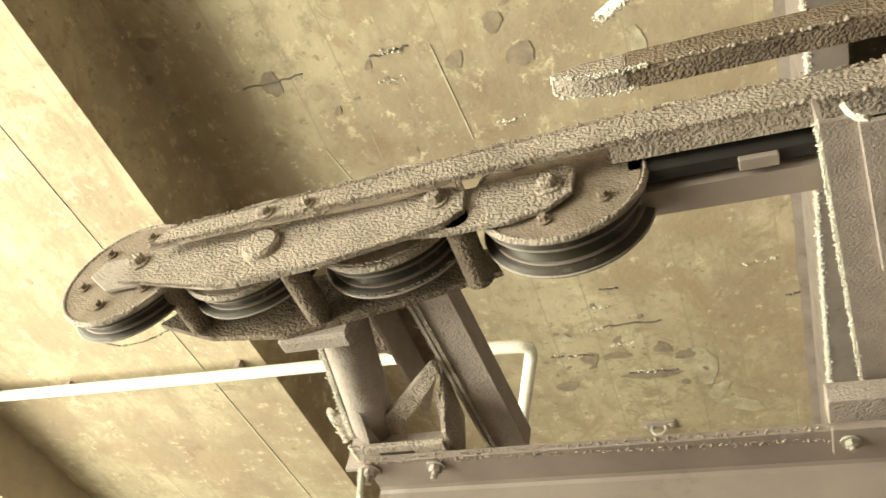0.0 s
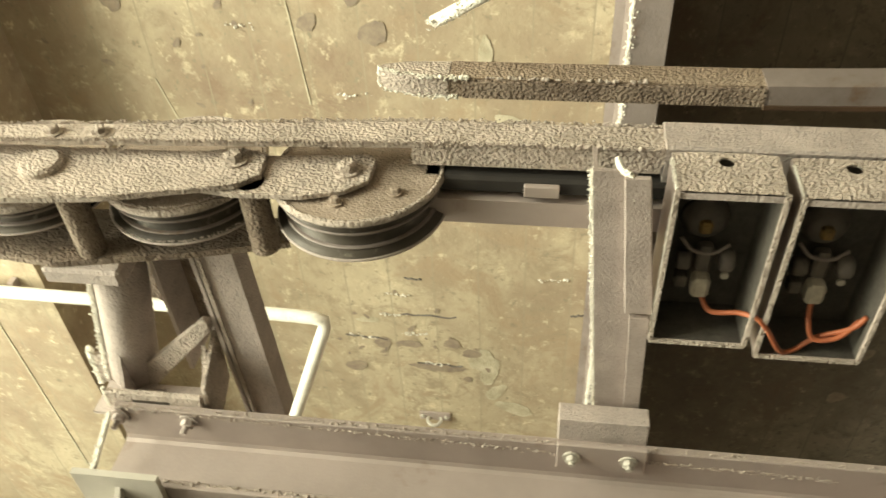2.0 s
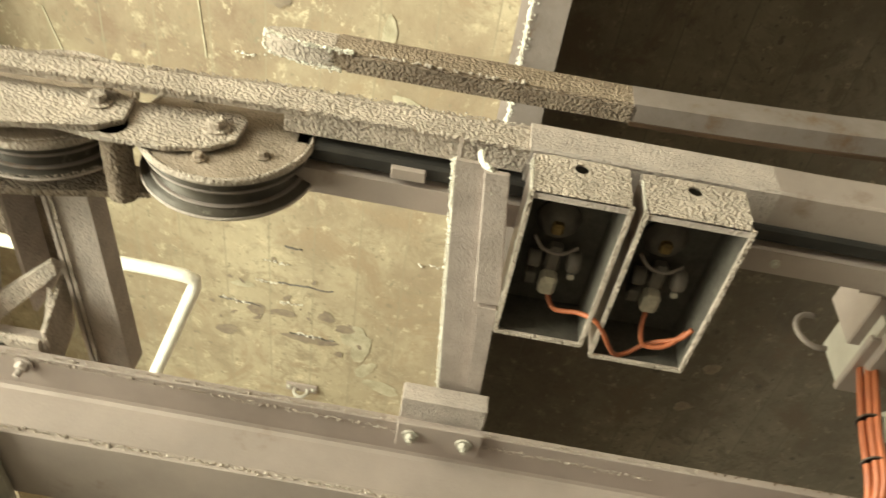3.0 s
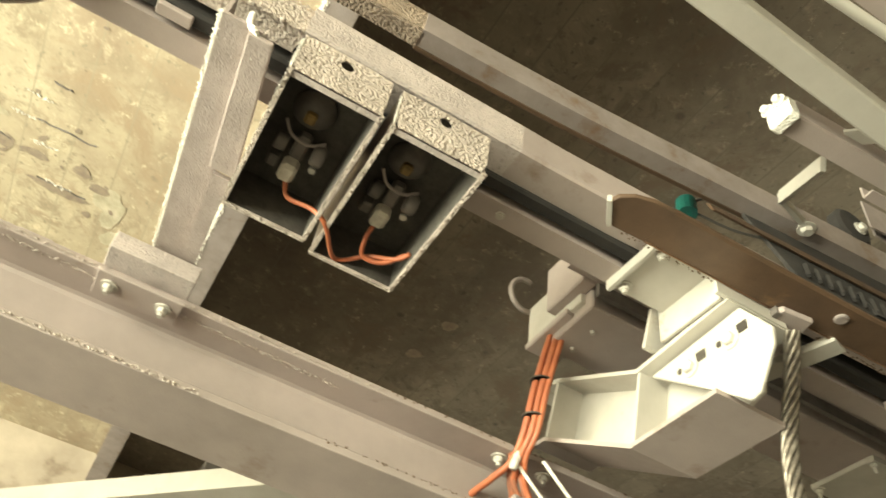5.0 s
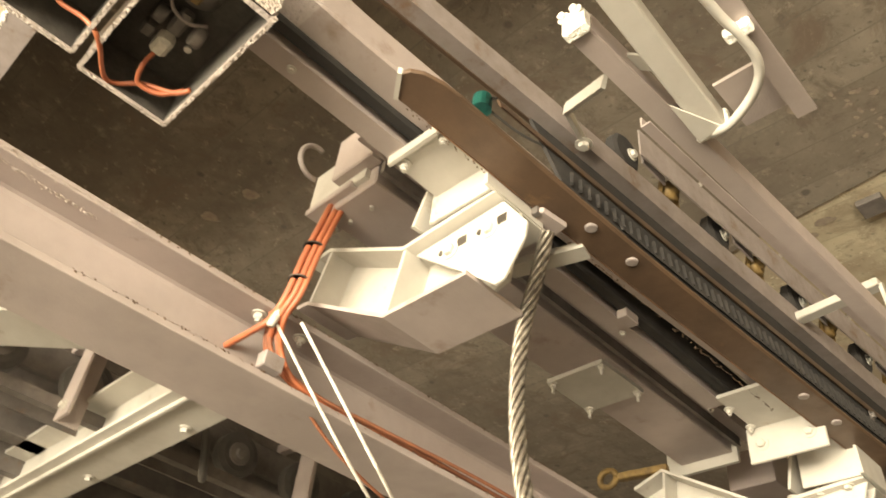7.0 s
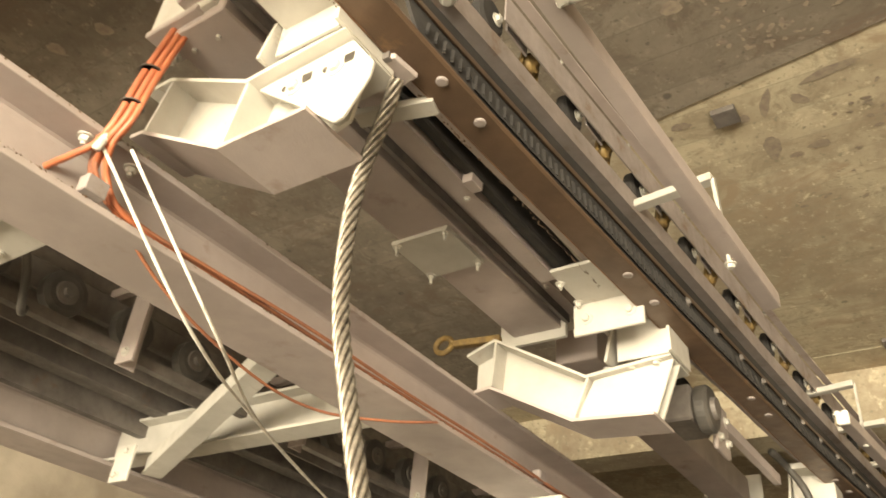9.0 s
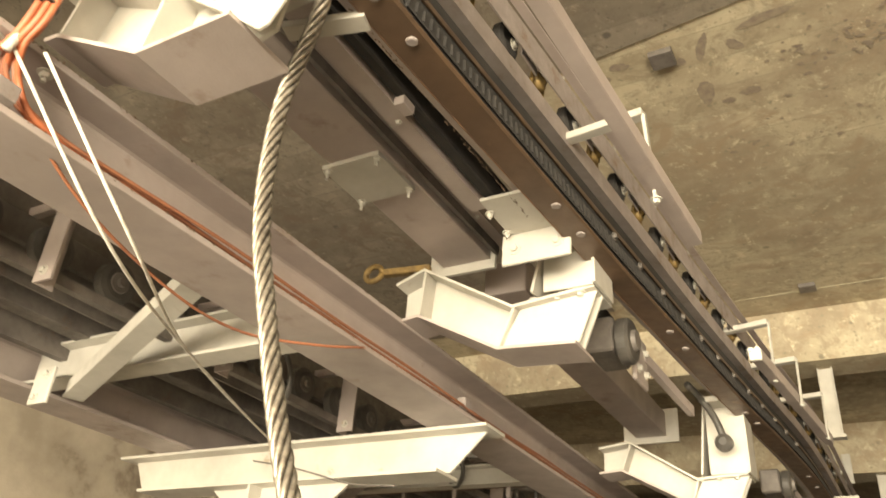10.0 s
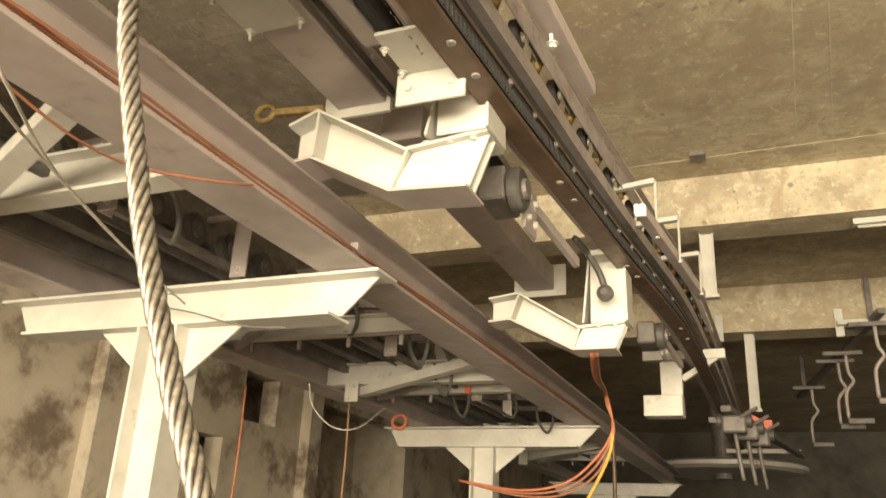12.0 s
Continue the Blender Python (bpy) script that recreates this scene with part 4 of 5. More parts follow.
part("end_plate", boxes((-1.50, -1.25, 0.985, 1.0, 3.17, 3.32)), STEEL_LIGHT, bb)
part("edge_bar", boxes((-1.205, -1.19, 1.0, 2.86, 3.16, 3.30)), STEEL_DARK, bb)
for x, y in ((-1.45, 2.045), (-1.25, 2.045), (-1.45, 2.255), (-1.25, 2.255)):
    part("bolt", hexbolt((x, y, 3.122), "z", -1, 0.011, 0.012, 0.02), STEEL_LIGHT, bb)
bb2 = thing("box_beam", (-1.33, 4.2, 3.14), "galvanised steel box beam beyond the second arm", "steel beam")
part("beam", prism([(-1.40, 3.14), (-1.20, 3.14), (-1.20, 3.30), (-1.40, 3.30)], "y", 3.15, 5.4), STEEL, bb2, bevel=0.004)
part("end_plate", boxes((-1.48, -1.12, 5.40, 5.415, 3.10, 3.32)), STEEL_LIGHT, bb2)

# ---- hanging rope ----
def twisted_rope(points, r, label):
    """Six strands laid round a core."""
    th = thing("steel_rope", points[-1], label, "rope")
    pts = smooth_path(points, 26)
    side = None
    frames, length = [], 0.0
    for i, p in enumerate(pts):
        d = (pts[min(i + 1, len(pts) - 1)] - pts[max(i - 1, 0)]).normalized()
        if side is None:
            side = d.orthogonal().normalized()
        side = (side - d * side.dot(d)).normalized()
        if i:
            length += (p - pts[i - 1]).length
        frames.append((p, side.copy(), d.cross(side), length))
    part("core", tube([f[0] for f in frames], r * 0.50, 8), STEEL_DARK, th, "dark greasy core")
    for k in range(6):
        a0 = k * math.pi / 3
        line = []
        for p, s, u, ln in frames:
            a = a0 + ln * 2 * math.pi / 0.20
            line.append(p + (s * math.cos(a) + u * math.sin(a)) * r * 0.69)
        part("strand", tube(line, r * 0.295, 7), ROPE, th, smooth=True)
    return th


twisted_rope([(-0.86, 1.27, 2.955), (-0.895, 1.29, 2.88), (-0.952, 1.3, 2.70), (-0.957, 1.3, 2.52), (-0.937, 1.3, 2.36), (-0.894, 1.3, 2.21), (-0.80, 1.3, 1.93),
              (-0.69, 1.3, 1.68), (-0.60, 1.3, 1.50), (-0.46, 1.3, 1.15), (-0.40, 1.32, 0.6), (-0.42, 1.34, 0.03)], 0.0195, "thick twisted steel rope hanging from the rail to the floor")
th = thing("rope_socket", (-0.87, 1.27, 2.93), "dark steel lug that holds the rope below the rail", "bracket")
part("lug", prism([(-0.97, 1.22), (-0.93, 1.19), (-0.83, 1.22), (-0.82, 1.30), (-0.95, 1.32)], "z", 2.968, 2.984), STEEL, th, bevel=0.003)
# dark disc painted in for the shade of the bolt hole
part("lug_hole", lathe([(0, 0.016), (-0.002, 0.016), (-0.002, 0.004)], (-0.912, 1.262, 2.968), "z", 16), GROOVE_HOLE, th, "dark disc in place of a bolt hole")
part("lug_bar", bar((-1.05, 1.355, 2.985), (-0.845, 1.41, 2.985), 0.05, 0.02), STEEL_LIGHT, th, "pale bar beside the lug")
part("lug_plate", boxes((-0.90, -0.84, 1.21, 1.225, 2.965, 3.02)), STEEL_DARK, th)

# ---- cables along the girder ----
def cable(points, r, m, label, group="", bend=6, name="orange_cable"):
    return solid(name, tube(points, r, 8, bend=bend), m, label, "cable", group, smooth=True)


G = -1.545
HANK = [(-1.395, 1.01, 3.17), (-1.425, 1.005, 3.09), (-1.455, 1.0, 3.0), (-1.49, 1.0, 2.89), (-1.54, 1.0, 2.83)]


def hank(ox, oy):
    return [(x + ox, y + oy, z) for x, y, z in HANK]


cable(hank(0.010, 0.0) + [(-1.60, 1.03, 2.79), (-1.65, 1.07, 2.73), (-1.60, 1.12, 2.695), (-1.56, 1.3, 2.692)], 0.0095, ORANGE, "orange cable drooping onto the girder flange", "orange cables")
cable(hank(-0.008, -0.012) + [(-1.61, 0.97, 2.80), (-1.70, 0.95, 2.77), (-1.75, 0.96, 2.72), (-1.74, 1.0, 2.69)], 0.0095, ORANGE, "orange cable bent round to a bracket tab", "orange cables")
cable(hank(-0.024, 0.004)[:4] + [(-1.535, 0.985, 2.80)], 0.0115, WIRE, "pale grey cable tied to the orange bundle", "grey cables", name="grey_cable")
for ox, oy in ((0.020, 0.012), (0.004, 0.018)):
    cable(hank(ox, oy) + [(-1.585 + ox, 1.04 + oy, 2.77), (-1.58 + ox, 1.11 + oy, 2.70), (-1.57, 1.3 + oy, 2.694)], 0.0085, ORANGE, "orange cable in a bundle tied with dark bands", "orange cables")
for x, y, z in ((-1.448, 1.002, 3.03), (-1.478, 1.002, 2.93)):
    solid("cable_tie", lathe([(-0.002, 0.028), (0.002, 0.028), (0.002, 0.031), (-0.002, 0.031), (-0.002, 0.028)], (x, y, z), "z", 16), RUBBER, "dark tie round the orange cable bundle", "cable tie", "cable ties")
for i, (r0, dz) in enumerate(((0.0, 0.0), (0.012, 0.004), (-0.012, 0.002))):
    pts = [(-1.55 + r0, 0.99, 2.86), (-1.60 + r0, 1.04, 2.77), (-1.57 + r0, 1.17, 2.70)]
    rnd = random.Random(40 + i)
    y = 1.4
    while y < 9:
        sag = 0.05 if 3.0 < y < 3.4 else 0.0
        pts.append((G - 0.012 + r0 + rnd.uniform(-0.012, 0.012), y, 2.694 + dz - sag * 0.2 + rnd.uniform(-0.004, 0.004)))
        y += rnd.uniform(0.35, 0.6)
    cable(pts, 0.006, CABLE_BROWN, "faded brown-orange cable lying along the girder flange", "orange cables")
cable([(-1.56, 1.01, 2.84), (-1.58, 1.08, 2.74), (-1.64, 1.35, 2.62), (-1.70, 1.75, 2.56), (-1.70, 2.05, 2.56), (-1.60, 2.3, 2.60), (-1.54, 2.5, 2.66)], 0.005, CABLE_BROWN, "orange cable hanging in a shallow loop", "orange cables")
for x, y, xm, ym in ((-1.535, 0.985, -1.55, 1.405), (-1.495, 1.05, -1.49, 1.43)):
    cable([(x, y, 2.83), (xm, ym, 2.50), (-1.98, 2.09, 2.548), (-2.36, 2.915, 2.548), (-2.55, 3.40, 2.55)],
          0.005, WIRE, "thin pale cord stretched below the girder", "pale cords", name="pale_cord")
db = thing("diagonal_brace", (-2.6, 0.06, 2.75), "broad pale steel channel brace set diagonally between girders", "brace", "diagonal braces")
part("web", bar((-1.83, 0.73, 2.76), (-3.42, -0.60, 2.76), 0.17, 0.010), STEEL_LIGHT, db)
part("flange", bar((-1.88, 0.79, 2.79), (-3.47, -0.54, 2.79), 0.010, 0.06), STEEL_LIGHT, db)
part("flange", bar((-1.78, 0.67, 2.79), (-3.37, -0.66, 2.79), 0.010, 0.06), STEEL_LIGHT, db)
cable([(-1.95, 3.42, 2.40), (-2.2, 3.40, 2.42), (-2.5, 3.38, 2.50), (-2.8, 3.38, 2.56)], 0.004, STEEL_DARK, "thin dark cord slung along the post head", "cords", name="slung_cord")
for x, y in ((-1.72, 1.0), (-1.55, 3.30), (-1.545, 1.02)):
    part("cable_tab", boxes((x - 0.02, x + 0.02, y - 0.03, y + 0.03, 2.685, 2.73)), STEEL_MID, g1, "small grey cable tab", bevel=0.003)
for y in (0.98, 1.12):
    part("bolt", hexbolt((-1.60, y, 2.863), "z", -1, 0.014, 0.014, 0.01), STEEL_LIGHT, g1)

# block with tube end beyond the box beam
th = thing("beam_end_block", (-1.40, 0.98, 3.10), "galvanised bolted end block with a short tube", "bracket")
part("plate", boxes((-1.50, -1.30, 0.975, 1.085, 3.16, 3.18)), STEEL, th, bevel=0.003)
part("body", boxes((-1.37, -1.20, 0.955, 1.0, 3.20, 3.36)), STEEL, th, bevel=0.004)
part("ring", tube([(-1.44, 0.93 + 0.05 * math.cos(a), 3.30 + 0.06 * math.sin(a)) for a in (math.pi * k / 10 for k in range(4, 17))], 0.008, 8), STEEL_MID, th, smooth=True)
for x in (-1.48, -1.39, -1.30):
    part("bolt", hexbolt((x, 1.06, 3.16), "z", -1, 0.013, 0.014, 0.012), STEEL_LIGHT, th)

# ---- rollers above the guide rail ----
for k in range(14):
    y = 1.584 + 0.482 * k
    p = at_y(up_path, y)
    th = thing("guide_roller", (p.x + 0.03, y, 3.42), "black rubber guide roller with brass yoke above the rail", "roller", "guide rollers")
    part("tyre", lathe([(0.0, 0.055), (0.008, 0.066), (0.034, 0.066), (0.042, 0.055)], (p.x + 0.010, y, 3.472), "x", 24), BAND, th, "black tyre")
    part("axle_nut", hexbolt((p.x + 0.052, y + 0.02, 3.472), "x", 1, 0.014, 0.012), STEEL_LIGHT, th)
    q = at_y(up_path, y + 0.225)
    c = (q.x + 0.022, y + 0.225, 3.472)
    part("brass_roller", lathe([(0.0, 0.028), (0.006, 0.036), (0.03, 0.036), (0.036, 0.028), (0.036, 0.016), (0.048, 0.014)], c, "x", 20), BRASS, th, "worn brass roller", smooth=True)
    part("yoke", bar((q.x + 0.03, y + 0.175, 3.43), (q.x + 0.045, y + 0.20, 3.56), 0.016, 0.010), BRASS, th)
    part("yoke", bar((q.x + 0.03, y + 0.275, 3.43), (q.x + 0.045, y + 0.26, 3.56), 0.016, 0.010), BRASS, th)
    r = at_y(up_path, y + 0.11)
    part("side_plate", bar((r.x + 0.062, y + 0.05, 3.50), (q.x + 0.056, y + 0.17, 3.50), 0.006, 0.10), STEEL_MID, th, "grey side plate")
    part("plate_bolt", hexbolt((r.x + 0.068, y + 0.10, 3.50), "x", 1, 0.010, 0.010), STEEL_LIGHT, th)
    part("lug", bar((r.x + 0.075, y + 0.33, 3.53), (r.x + 0.10, y + 0.36, 3.60), 0.03, 0.012), STEEL_LIGHT, th)
top_rail = [(x + 0.092, y, 3.56) for x, y, z in UP[4:]]
th = thing("roller_rail", (-0.75, 3.0, 3.45), "galvanised angle rail with a grey back strip beside the guide rollers", "rail")
part("back_strip", sweep([(0.0, -0.11), (0.005, -0.11), (0.005, -0.002), (0.0, -0.002)], [(x - 0.012, y, z) for x, y, z in top_rail]), STEEL_MID, th, "grey steel back strip")
part("angle", sweep([(0, 0), (0.034, 0), (0.034, 0.006), (0.006, 0.006), (0.006, 0.045), (0, 0.045)], top_rail), STEEL, th)

# outriggers with the hanging angle bar
def outrigger(p0, p1, drop):
    th = thing("outrigger", p0, "pale steel outrigger bar with a hanging strap", "bracket", "outriggers beside the rail")
    part("bar", bar(p0, p1, 0.045, 0.03), STEEL_LIGHT, th, bevel=0.003)
    part("strap", bar(p1, drop, 0.03, 0.012, up=(1, 0, 0)), STEEL_LIGHT, th)
    part("bolt", hexbolt((drop[0], drop[1], drop[2] - 0.005), "z", -1, 0.014, 0.014), STEEL_LIGHT, th)


outrigger((-0.805, 2.522, 3.375), (-0.471, 2.491, 3.38), (-0.493, 2.673, 3.147))
outrigger((-0.68, 4.62, 3.46), (-0.40, 4.56, 3.46), (-0.425, 4.75, 3.21))
outrigger((-0.60, 5.06, 3.41), (-0.33, 5.02, 3.41), (-0.35, 5.2, 3.21))
outrigger((-0.56, 5.75, 3.42), (-0.27, 5.70, 3.42), (-0.29, 5.9, 3.21))
th = thing("rail_stay", (-0.7, 1.26, 3.2), "pale steel stay between guide rail and hung angle bar", "bracket")
part("bar", bar((-0.784, 1.249, 3.33), (-0.6, 1.154, 3.2), 0.012, 0.035), STEEL_LIGHT, th)
part("leg", bar((-0.784, 1.249, 3.33), (-0.821, 1.376, 3.345), 0.012, 0.035), STEEL_LIGHT, th)
part("bolt", hexbolt((-0.821, 1.376, 3.332), "z", -1, 0.016, 0.014), STEEL_LIGHT, th)


def hung_angle(a, b, label, w=0.06):
    th = thing("hung_angle", a, label, "steel bar", "hung angle bars")
    part("angle", bar(a, b, w, 0.006), STEEL, th)
    aa, bb_ = Vector(a) + Vector((w / 2, 0, 0.03)), Vector(b) + Vector((w / 2, 0, 0.03))
    part("leg", bar(aa, bb_, 0.006, 0.06), STEEL, th)
    part("end_block", boxes((a[0] - 0.03, a[0] + 0.03, a[1] - 0.035, a[1] - 0.002, a[2] - 0.012, a[2] + 0.05)), FROST, th, "white frosted end block", bevel=0.006)
    for dx in (-0.018, 0.014):
        part("bolt", hexbolt((a[0] + dx, a[1] - 0.036, a[2] + 0.04), "y", -1, 0.010, 0.012), FROST, th)


hung_angle((-0.553, 1.0, 3.165), (-0.455, 3.08, 3.165), "galvanised angle bar hung beside the guide rail", 0.048)
hung_angle((-0.465, 4.42, 3.20), (-0.30, 6.05, 3.20), "galvanised angle bar hung beyond the second outrigger", 0.05)

# square tube, flat bar and hose end
sq = thing("conduit_tray", (-0.35, 0.6, 3.14), "pale square steel tube and flat bar carrying a conduit", "cable tray")
part("square_tube", bar((-0.385, -0.25, 3.18), (-0.468, 1.41, 3.18), 0.062, 0.05), STEEL_LIGHT, sq, "pale square tube", bevel=0.004)
part("end_collar", boxes((-0.515, -0.43, 1.40, 1.42, 3.15, 3.21)), FROST, sq, "frosty white collar", bevel=0.004)
part("flat_bar", bar((-0.25, -0.25, 3.16), (-0.284, 1.49, 3.16), 0.046, 0.012), STEEL, sq, "flat bar with rusty edge")
part("conduit", tube([(-0.33, -0.25, 3.145), (-0.305, 0.987, 3.14), (-0.291, 1.183, 3.135), (-0.295, 1.276, 3.132), (-0.337, 1.339, 3.13), (-0.421, 1.392, 3.135), (-0.482, 1.415, 3.16)], 0.011, 10, bend=6), STEEL_LIGHT, sq, "pale bent conduit", smooth=True)
part("joint_plate", boxes((-0.41, -0.28, 1.30, 1.45, 3.168, 3.178)), STEEL, sq)
part("cross_tie", boxes((-0.40, -0.10, 0.2, 0.25, 3.168, 3.180)), STEEL, sq)
part("side_tab", bar((-0.53, 1.136, 3.2), (-0.445, 1.225, 3.2), 0.04, 0.008), STEEL_LIGHT, sq)
part("gusset", prism([(-0.505, 1.27), (-0.445, 1.40), (-0.51, 1.41)], "z", 3.146, 3.152), STEEL_LIGHT, sq)
part("clip", boxes((-0.32, -0.26, 1.17, 1.20, 3.13, 3.155)), FROST, sq, "frosty clip", bevel=0.004)
part("hanger_rod", tube([(-0.25, 0.22, 3.18), (-0.25, 0.22, 4.17)], 0.008, 8), STEEL, sq)
th = thing("teal_connector", (-0.99, 1.14, 3.40), "small teal plastic connector on the rail", "connector")
part("body", lathe([(0, 0.028), (0.05, 0.028), (0.06, 0.02)], (-0.99, 1.14, 3.385), "z", 14), TEAL, th)
part("socket", lathe([(0, 0.02), (-0.02, 0.02)], (-1.012, 1.14, 3.42), "x", 12), RUBBER, th)
part("stay", tube([(-0.99, 1.14, 3.42), (-0.93, 1.17, 3.43), (-0.89, 1.2, 3.42)], 0.005, 6), RUBBER, th)
part("lead", tube([(-0.985, 1.145, 3.40), (-0.95, 1.25, 3.36), (-0.92, 1.33, 3.35)], 0.004, 6, bend=4), RUBBER, th)

# ---- conveyor of small tyres between the girders ----
cv = thing("tyre_conveyor", (-2.7, 3.5, 2.75), "dark tyre conveyor with small black wheels hung between the girders", "conveyor")
for x, z, w, h in ((-2.42, 3.06, 0.06, 0.10), (-2.72, 2.98, 0.05, 0.12), (-3.02, 2.86, 0.10, 0.14)):
    part("rail", boxes((x - w / 2, x + w / 2, 0.42, 15, z, z + h)), STEEL_DARK, cv, "dark steel rail", bevel=0.004)
# sheets and extra rails added to darken the gaps behind the tyres
part("back_plate", boxes((-2.735, -2.725, 0.42, 15, 2.84, 3.24)), STEEL_DARK, cv, "added dark sheet that stands for the gloom behind the tyres")
part("lower_rail", boxes((-2.54, -2.50, 0.42, 15, 2.80, 2.84)), STEEL_DARK, cv, "dark lower rail")
part("outer_rail", boxes((-3.22, -3.17, 0.42, 15, 2.80, 2.95)), STEEL_DARK, cv, "dark outer rail")
part("top_sheet", boxes((-3.30, -2.735, 0.42, 15, 3.145, 3.155)), STEEL_DARK, cv, "added dark sheet that stands for the gloom above the tyres")
for k in range(20):
    y = 0.62 + 0.31 * k
    tyre = part("tyre", lathe([(0.0, 0.065), (0.008, 0.088), (0.05, 0.088), (0.058, 0.065)], (-2.62, y, 2.955), "x", 26), RUBBER, cv, "black rubber tyre")
    part("hub", lathe([(0.0, 0.045), (0.006, 0.043), (0.006, 0.02), (0.022, 0.018)], (-2.562, y, 2.955), "x", 18), STEEL_DARK, tyre)
    part("axle", lathe([(0.0, 0.012), (-0.09, 0.012)], (-2.61, y, 2.985), "x", 8), STEEL_DARK, tyre)
for k in range(9):
    y = 0.9 + 0.93 * k
    part("hanger_plate", boxes((-2.50, -2.40, y - 0.05, y - 0.04, 2.76, 3.10)), STEEL, cv)
    part("hanger_lip", boxes((-2.50, -2.49, y - 0.04, y + 0.03, 2.76, 3.10)), STEEL, cv)
    part("cross_tie", boxes((-3.45, -2.38, y - 0.03, y + 0.0, 3.10, 3.14)), STEEL, cv)
    part("tie_foot", boxes((-3.45, -3.40, y - 0.03, y, 2.885, 3.10)), STEEL, cv)
    part("bolt", hexbolt((-2.45, y - 0.05, 2.80), "y", -1, 0.013, 0.012), STEEL_LIGHT, cv)
for k in range(5):
    y = 1.2 + 1.7 * k
    part("hose", tube([(-2.42, y, 3.08), (-2.28, y + 0.05, 2.85), (-2.34, y + 0.12, 2.72), (-2.5, y + 0.2, 2.80)], 0.014, 8, bend=5), RUBBER, cv, "black looping hose", smooth=True)

# ---- ceiling services ----
pipe_pts = [(-2.79, -4.95, 4.42), (-2.85, -3.2, 4.42), (-2.885, -1.4, 4.42), (-2.892, -1.30, 4.42), (-2.91, -1.25, 4.42), (-2.96, -1.255, 4.42), (-3.65, -1.51, 4.42), (-5.2, -2.1, 4.42)]
cp = thing("ceiling_pipe", (-2.85, -3.0, 4.39), "frost-white pipe with an elbow under the ceiling", "pipe")
part("pipe", tube(pipe_pts, 0.034, 14), FROST, cp, smooth=True)
for y in (-4.2, -2.95):
    part("clip", boxes((-2.88, -2.82, y - 0.015, y + 0.015, 4.45, 4.50)), STEEL, cp)
solid("soffit_seam", bar((-0.6, -3.27, 4.499), (-6.0, -3.15, 4.499), 0.012, 0.006), LIME, "thin pale seam across the concrete soffit", "seam", "slab seams")
th = thing("lifting_eye", (-4.44, -0.84, 4.98), "small steel plate with a lifting eye on the ceiling", "lifting eye")
part("plate", boxes((-4.48, -4.40, -0.95, -0.74, 5.005, 5.019)), STEEL, th, bevel=0.003)
part("ring", tube([(-4.45, -0.845 + 0.045 * math.cos(a), 4.985 + 0.045 * math.sin(a)) for a in (math.pi * k / 8 for k in range(17))], 0.012, 8), STEEL_LIGHT, th)
for dy in (-0.08, 0.08):
    part("bolt", hexbolt((-4.44, -0.845 + dy, 5.005), "z", -1, 0.012, 0.01), STEEL_LIGHT, th)

# the darker pour beyond the joist, with the joist's shade put into its colour
solid("slab_pour", prism([(-6.88, 0.215), (5.9, 0.105), (5.9, 2.95), (-2.0, 3.96), (-2.1, 7.3), (-6.88, 7.3)], "z", 5.008, 5.019), CONCRETE_SHADED, "darker concrete pour up to the board edge, joist shade put into its colour", "ceiling slab", kind="structure")


def blots(spots, seed, label, material=STAIN):
    """Irregular thin stains under the slab, joined as one uncountable layer."""
    rnd = random.Random(seed)
    verts, faces = [], []
    for i, (x, y, rx, ry, turn) in enumerate(spots):
        z = 5.0065 if 0.22 < y < 4.59 - 0.128 * (x + 6.88) else 5.0175
        z -= 0.0001 * seed + 0.00007 * (i % 40)
        o, n = len(verts), 30
        ph = [rnd.uniform(0, 6.3) for _ in range(3)]
        for k in range(n):
            a = 2 * math.pi * k / n
            s = 1 + 0.10 * math.sin(2 * a + ph[0]) + 0.09 * math.sin(3 * a + ph[1]) + 0.05 * math.sin(7 * a + ph[2])
            u, v = rx * s * math.cos(a), ry * s * math.sin(a)
            verts.append((x + u * math.cos(turn) - v * math.sin(turn), y + u * math.sin(turn) + v * math.cos(turn), z))
        faces.append(list(range(o + n - 1, o - 1, -1)))
    me = bpy.data.meshes.new("damp_stains")
    me.from_pydata(verts, [], faces)
    me.materials.append(material)
    tagged(new("damp_stains", me), label, "stain", kind="stuff")


blots([(-0.49, 4.02, 0.03, 0.11, 0.3), (-0.31, 4.07, 0.035, 0.06, -0.5), (-0.55, 4.43, 0.045, 0.12, 0.2), (-0.30, 4.52, 0.07, 0.035, 0.2), (-0.98, 3.98, 0.06, 0.035, 0.3),
       (-0.12, 3.92, 0.16, 0.035, -0.1), (-0.63, 4.09, 0.03, 0.04, 0), (-0.44, 4.56, 0.04, 0.03, 0), (-1.09, 4.06, 0.04, 0.03, 0), (-1.31, 4.94, 0.05, 0.04, 0),
       (-3.53, 1.65, 0.05, 0.05, 0), (-3.92, 1.6, 0.05, 0.05, 0), (-0.71, 3.08, 0.05, 0.05, 0), (-3.97, -1.335, 0.05, 0.07, 0), (-3.70, -0.70, 0.04, 0.055, 0), (-3.78, -0.58, 0.035, 0.06, 0)],
      5, "dark oval damp stains on the concrete ceiling")
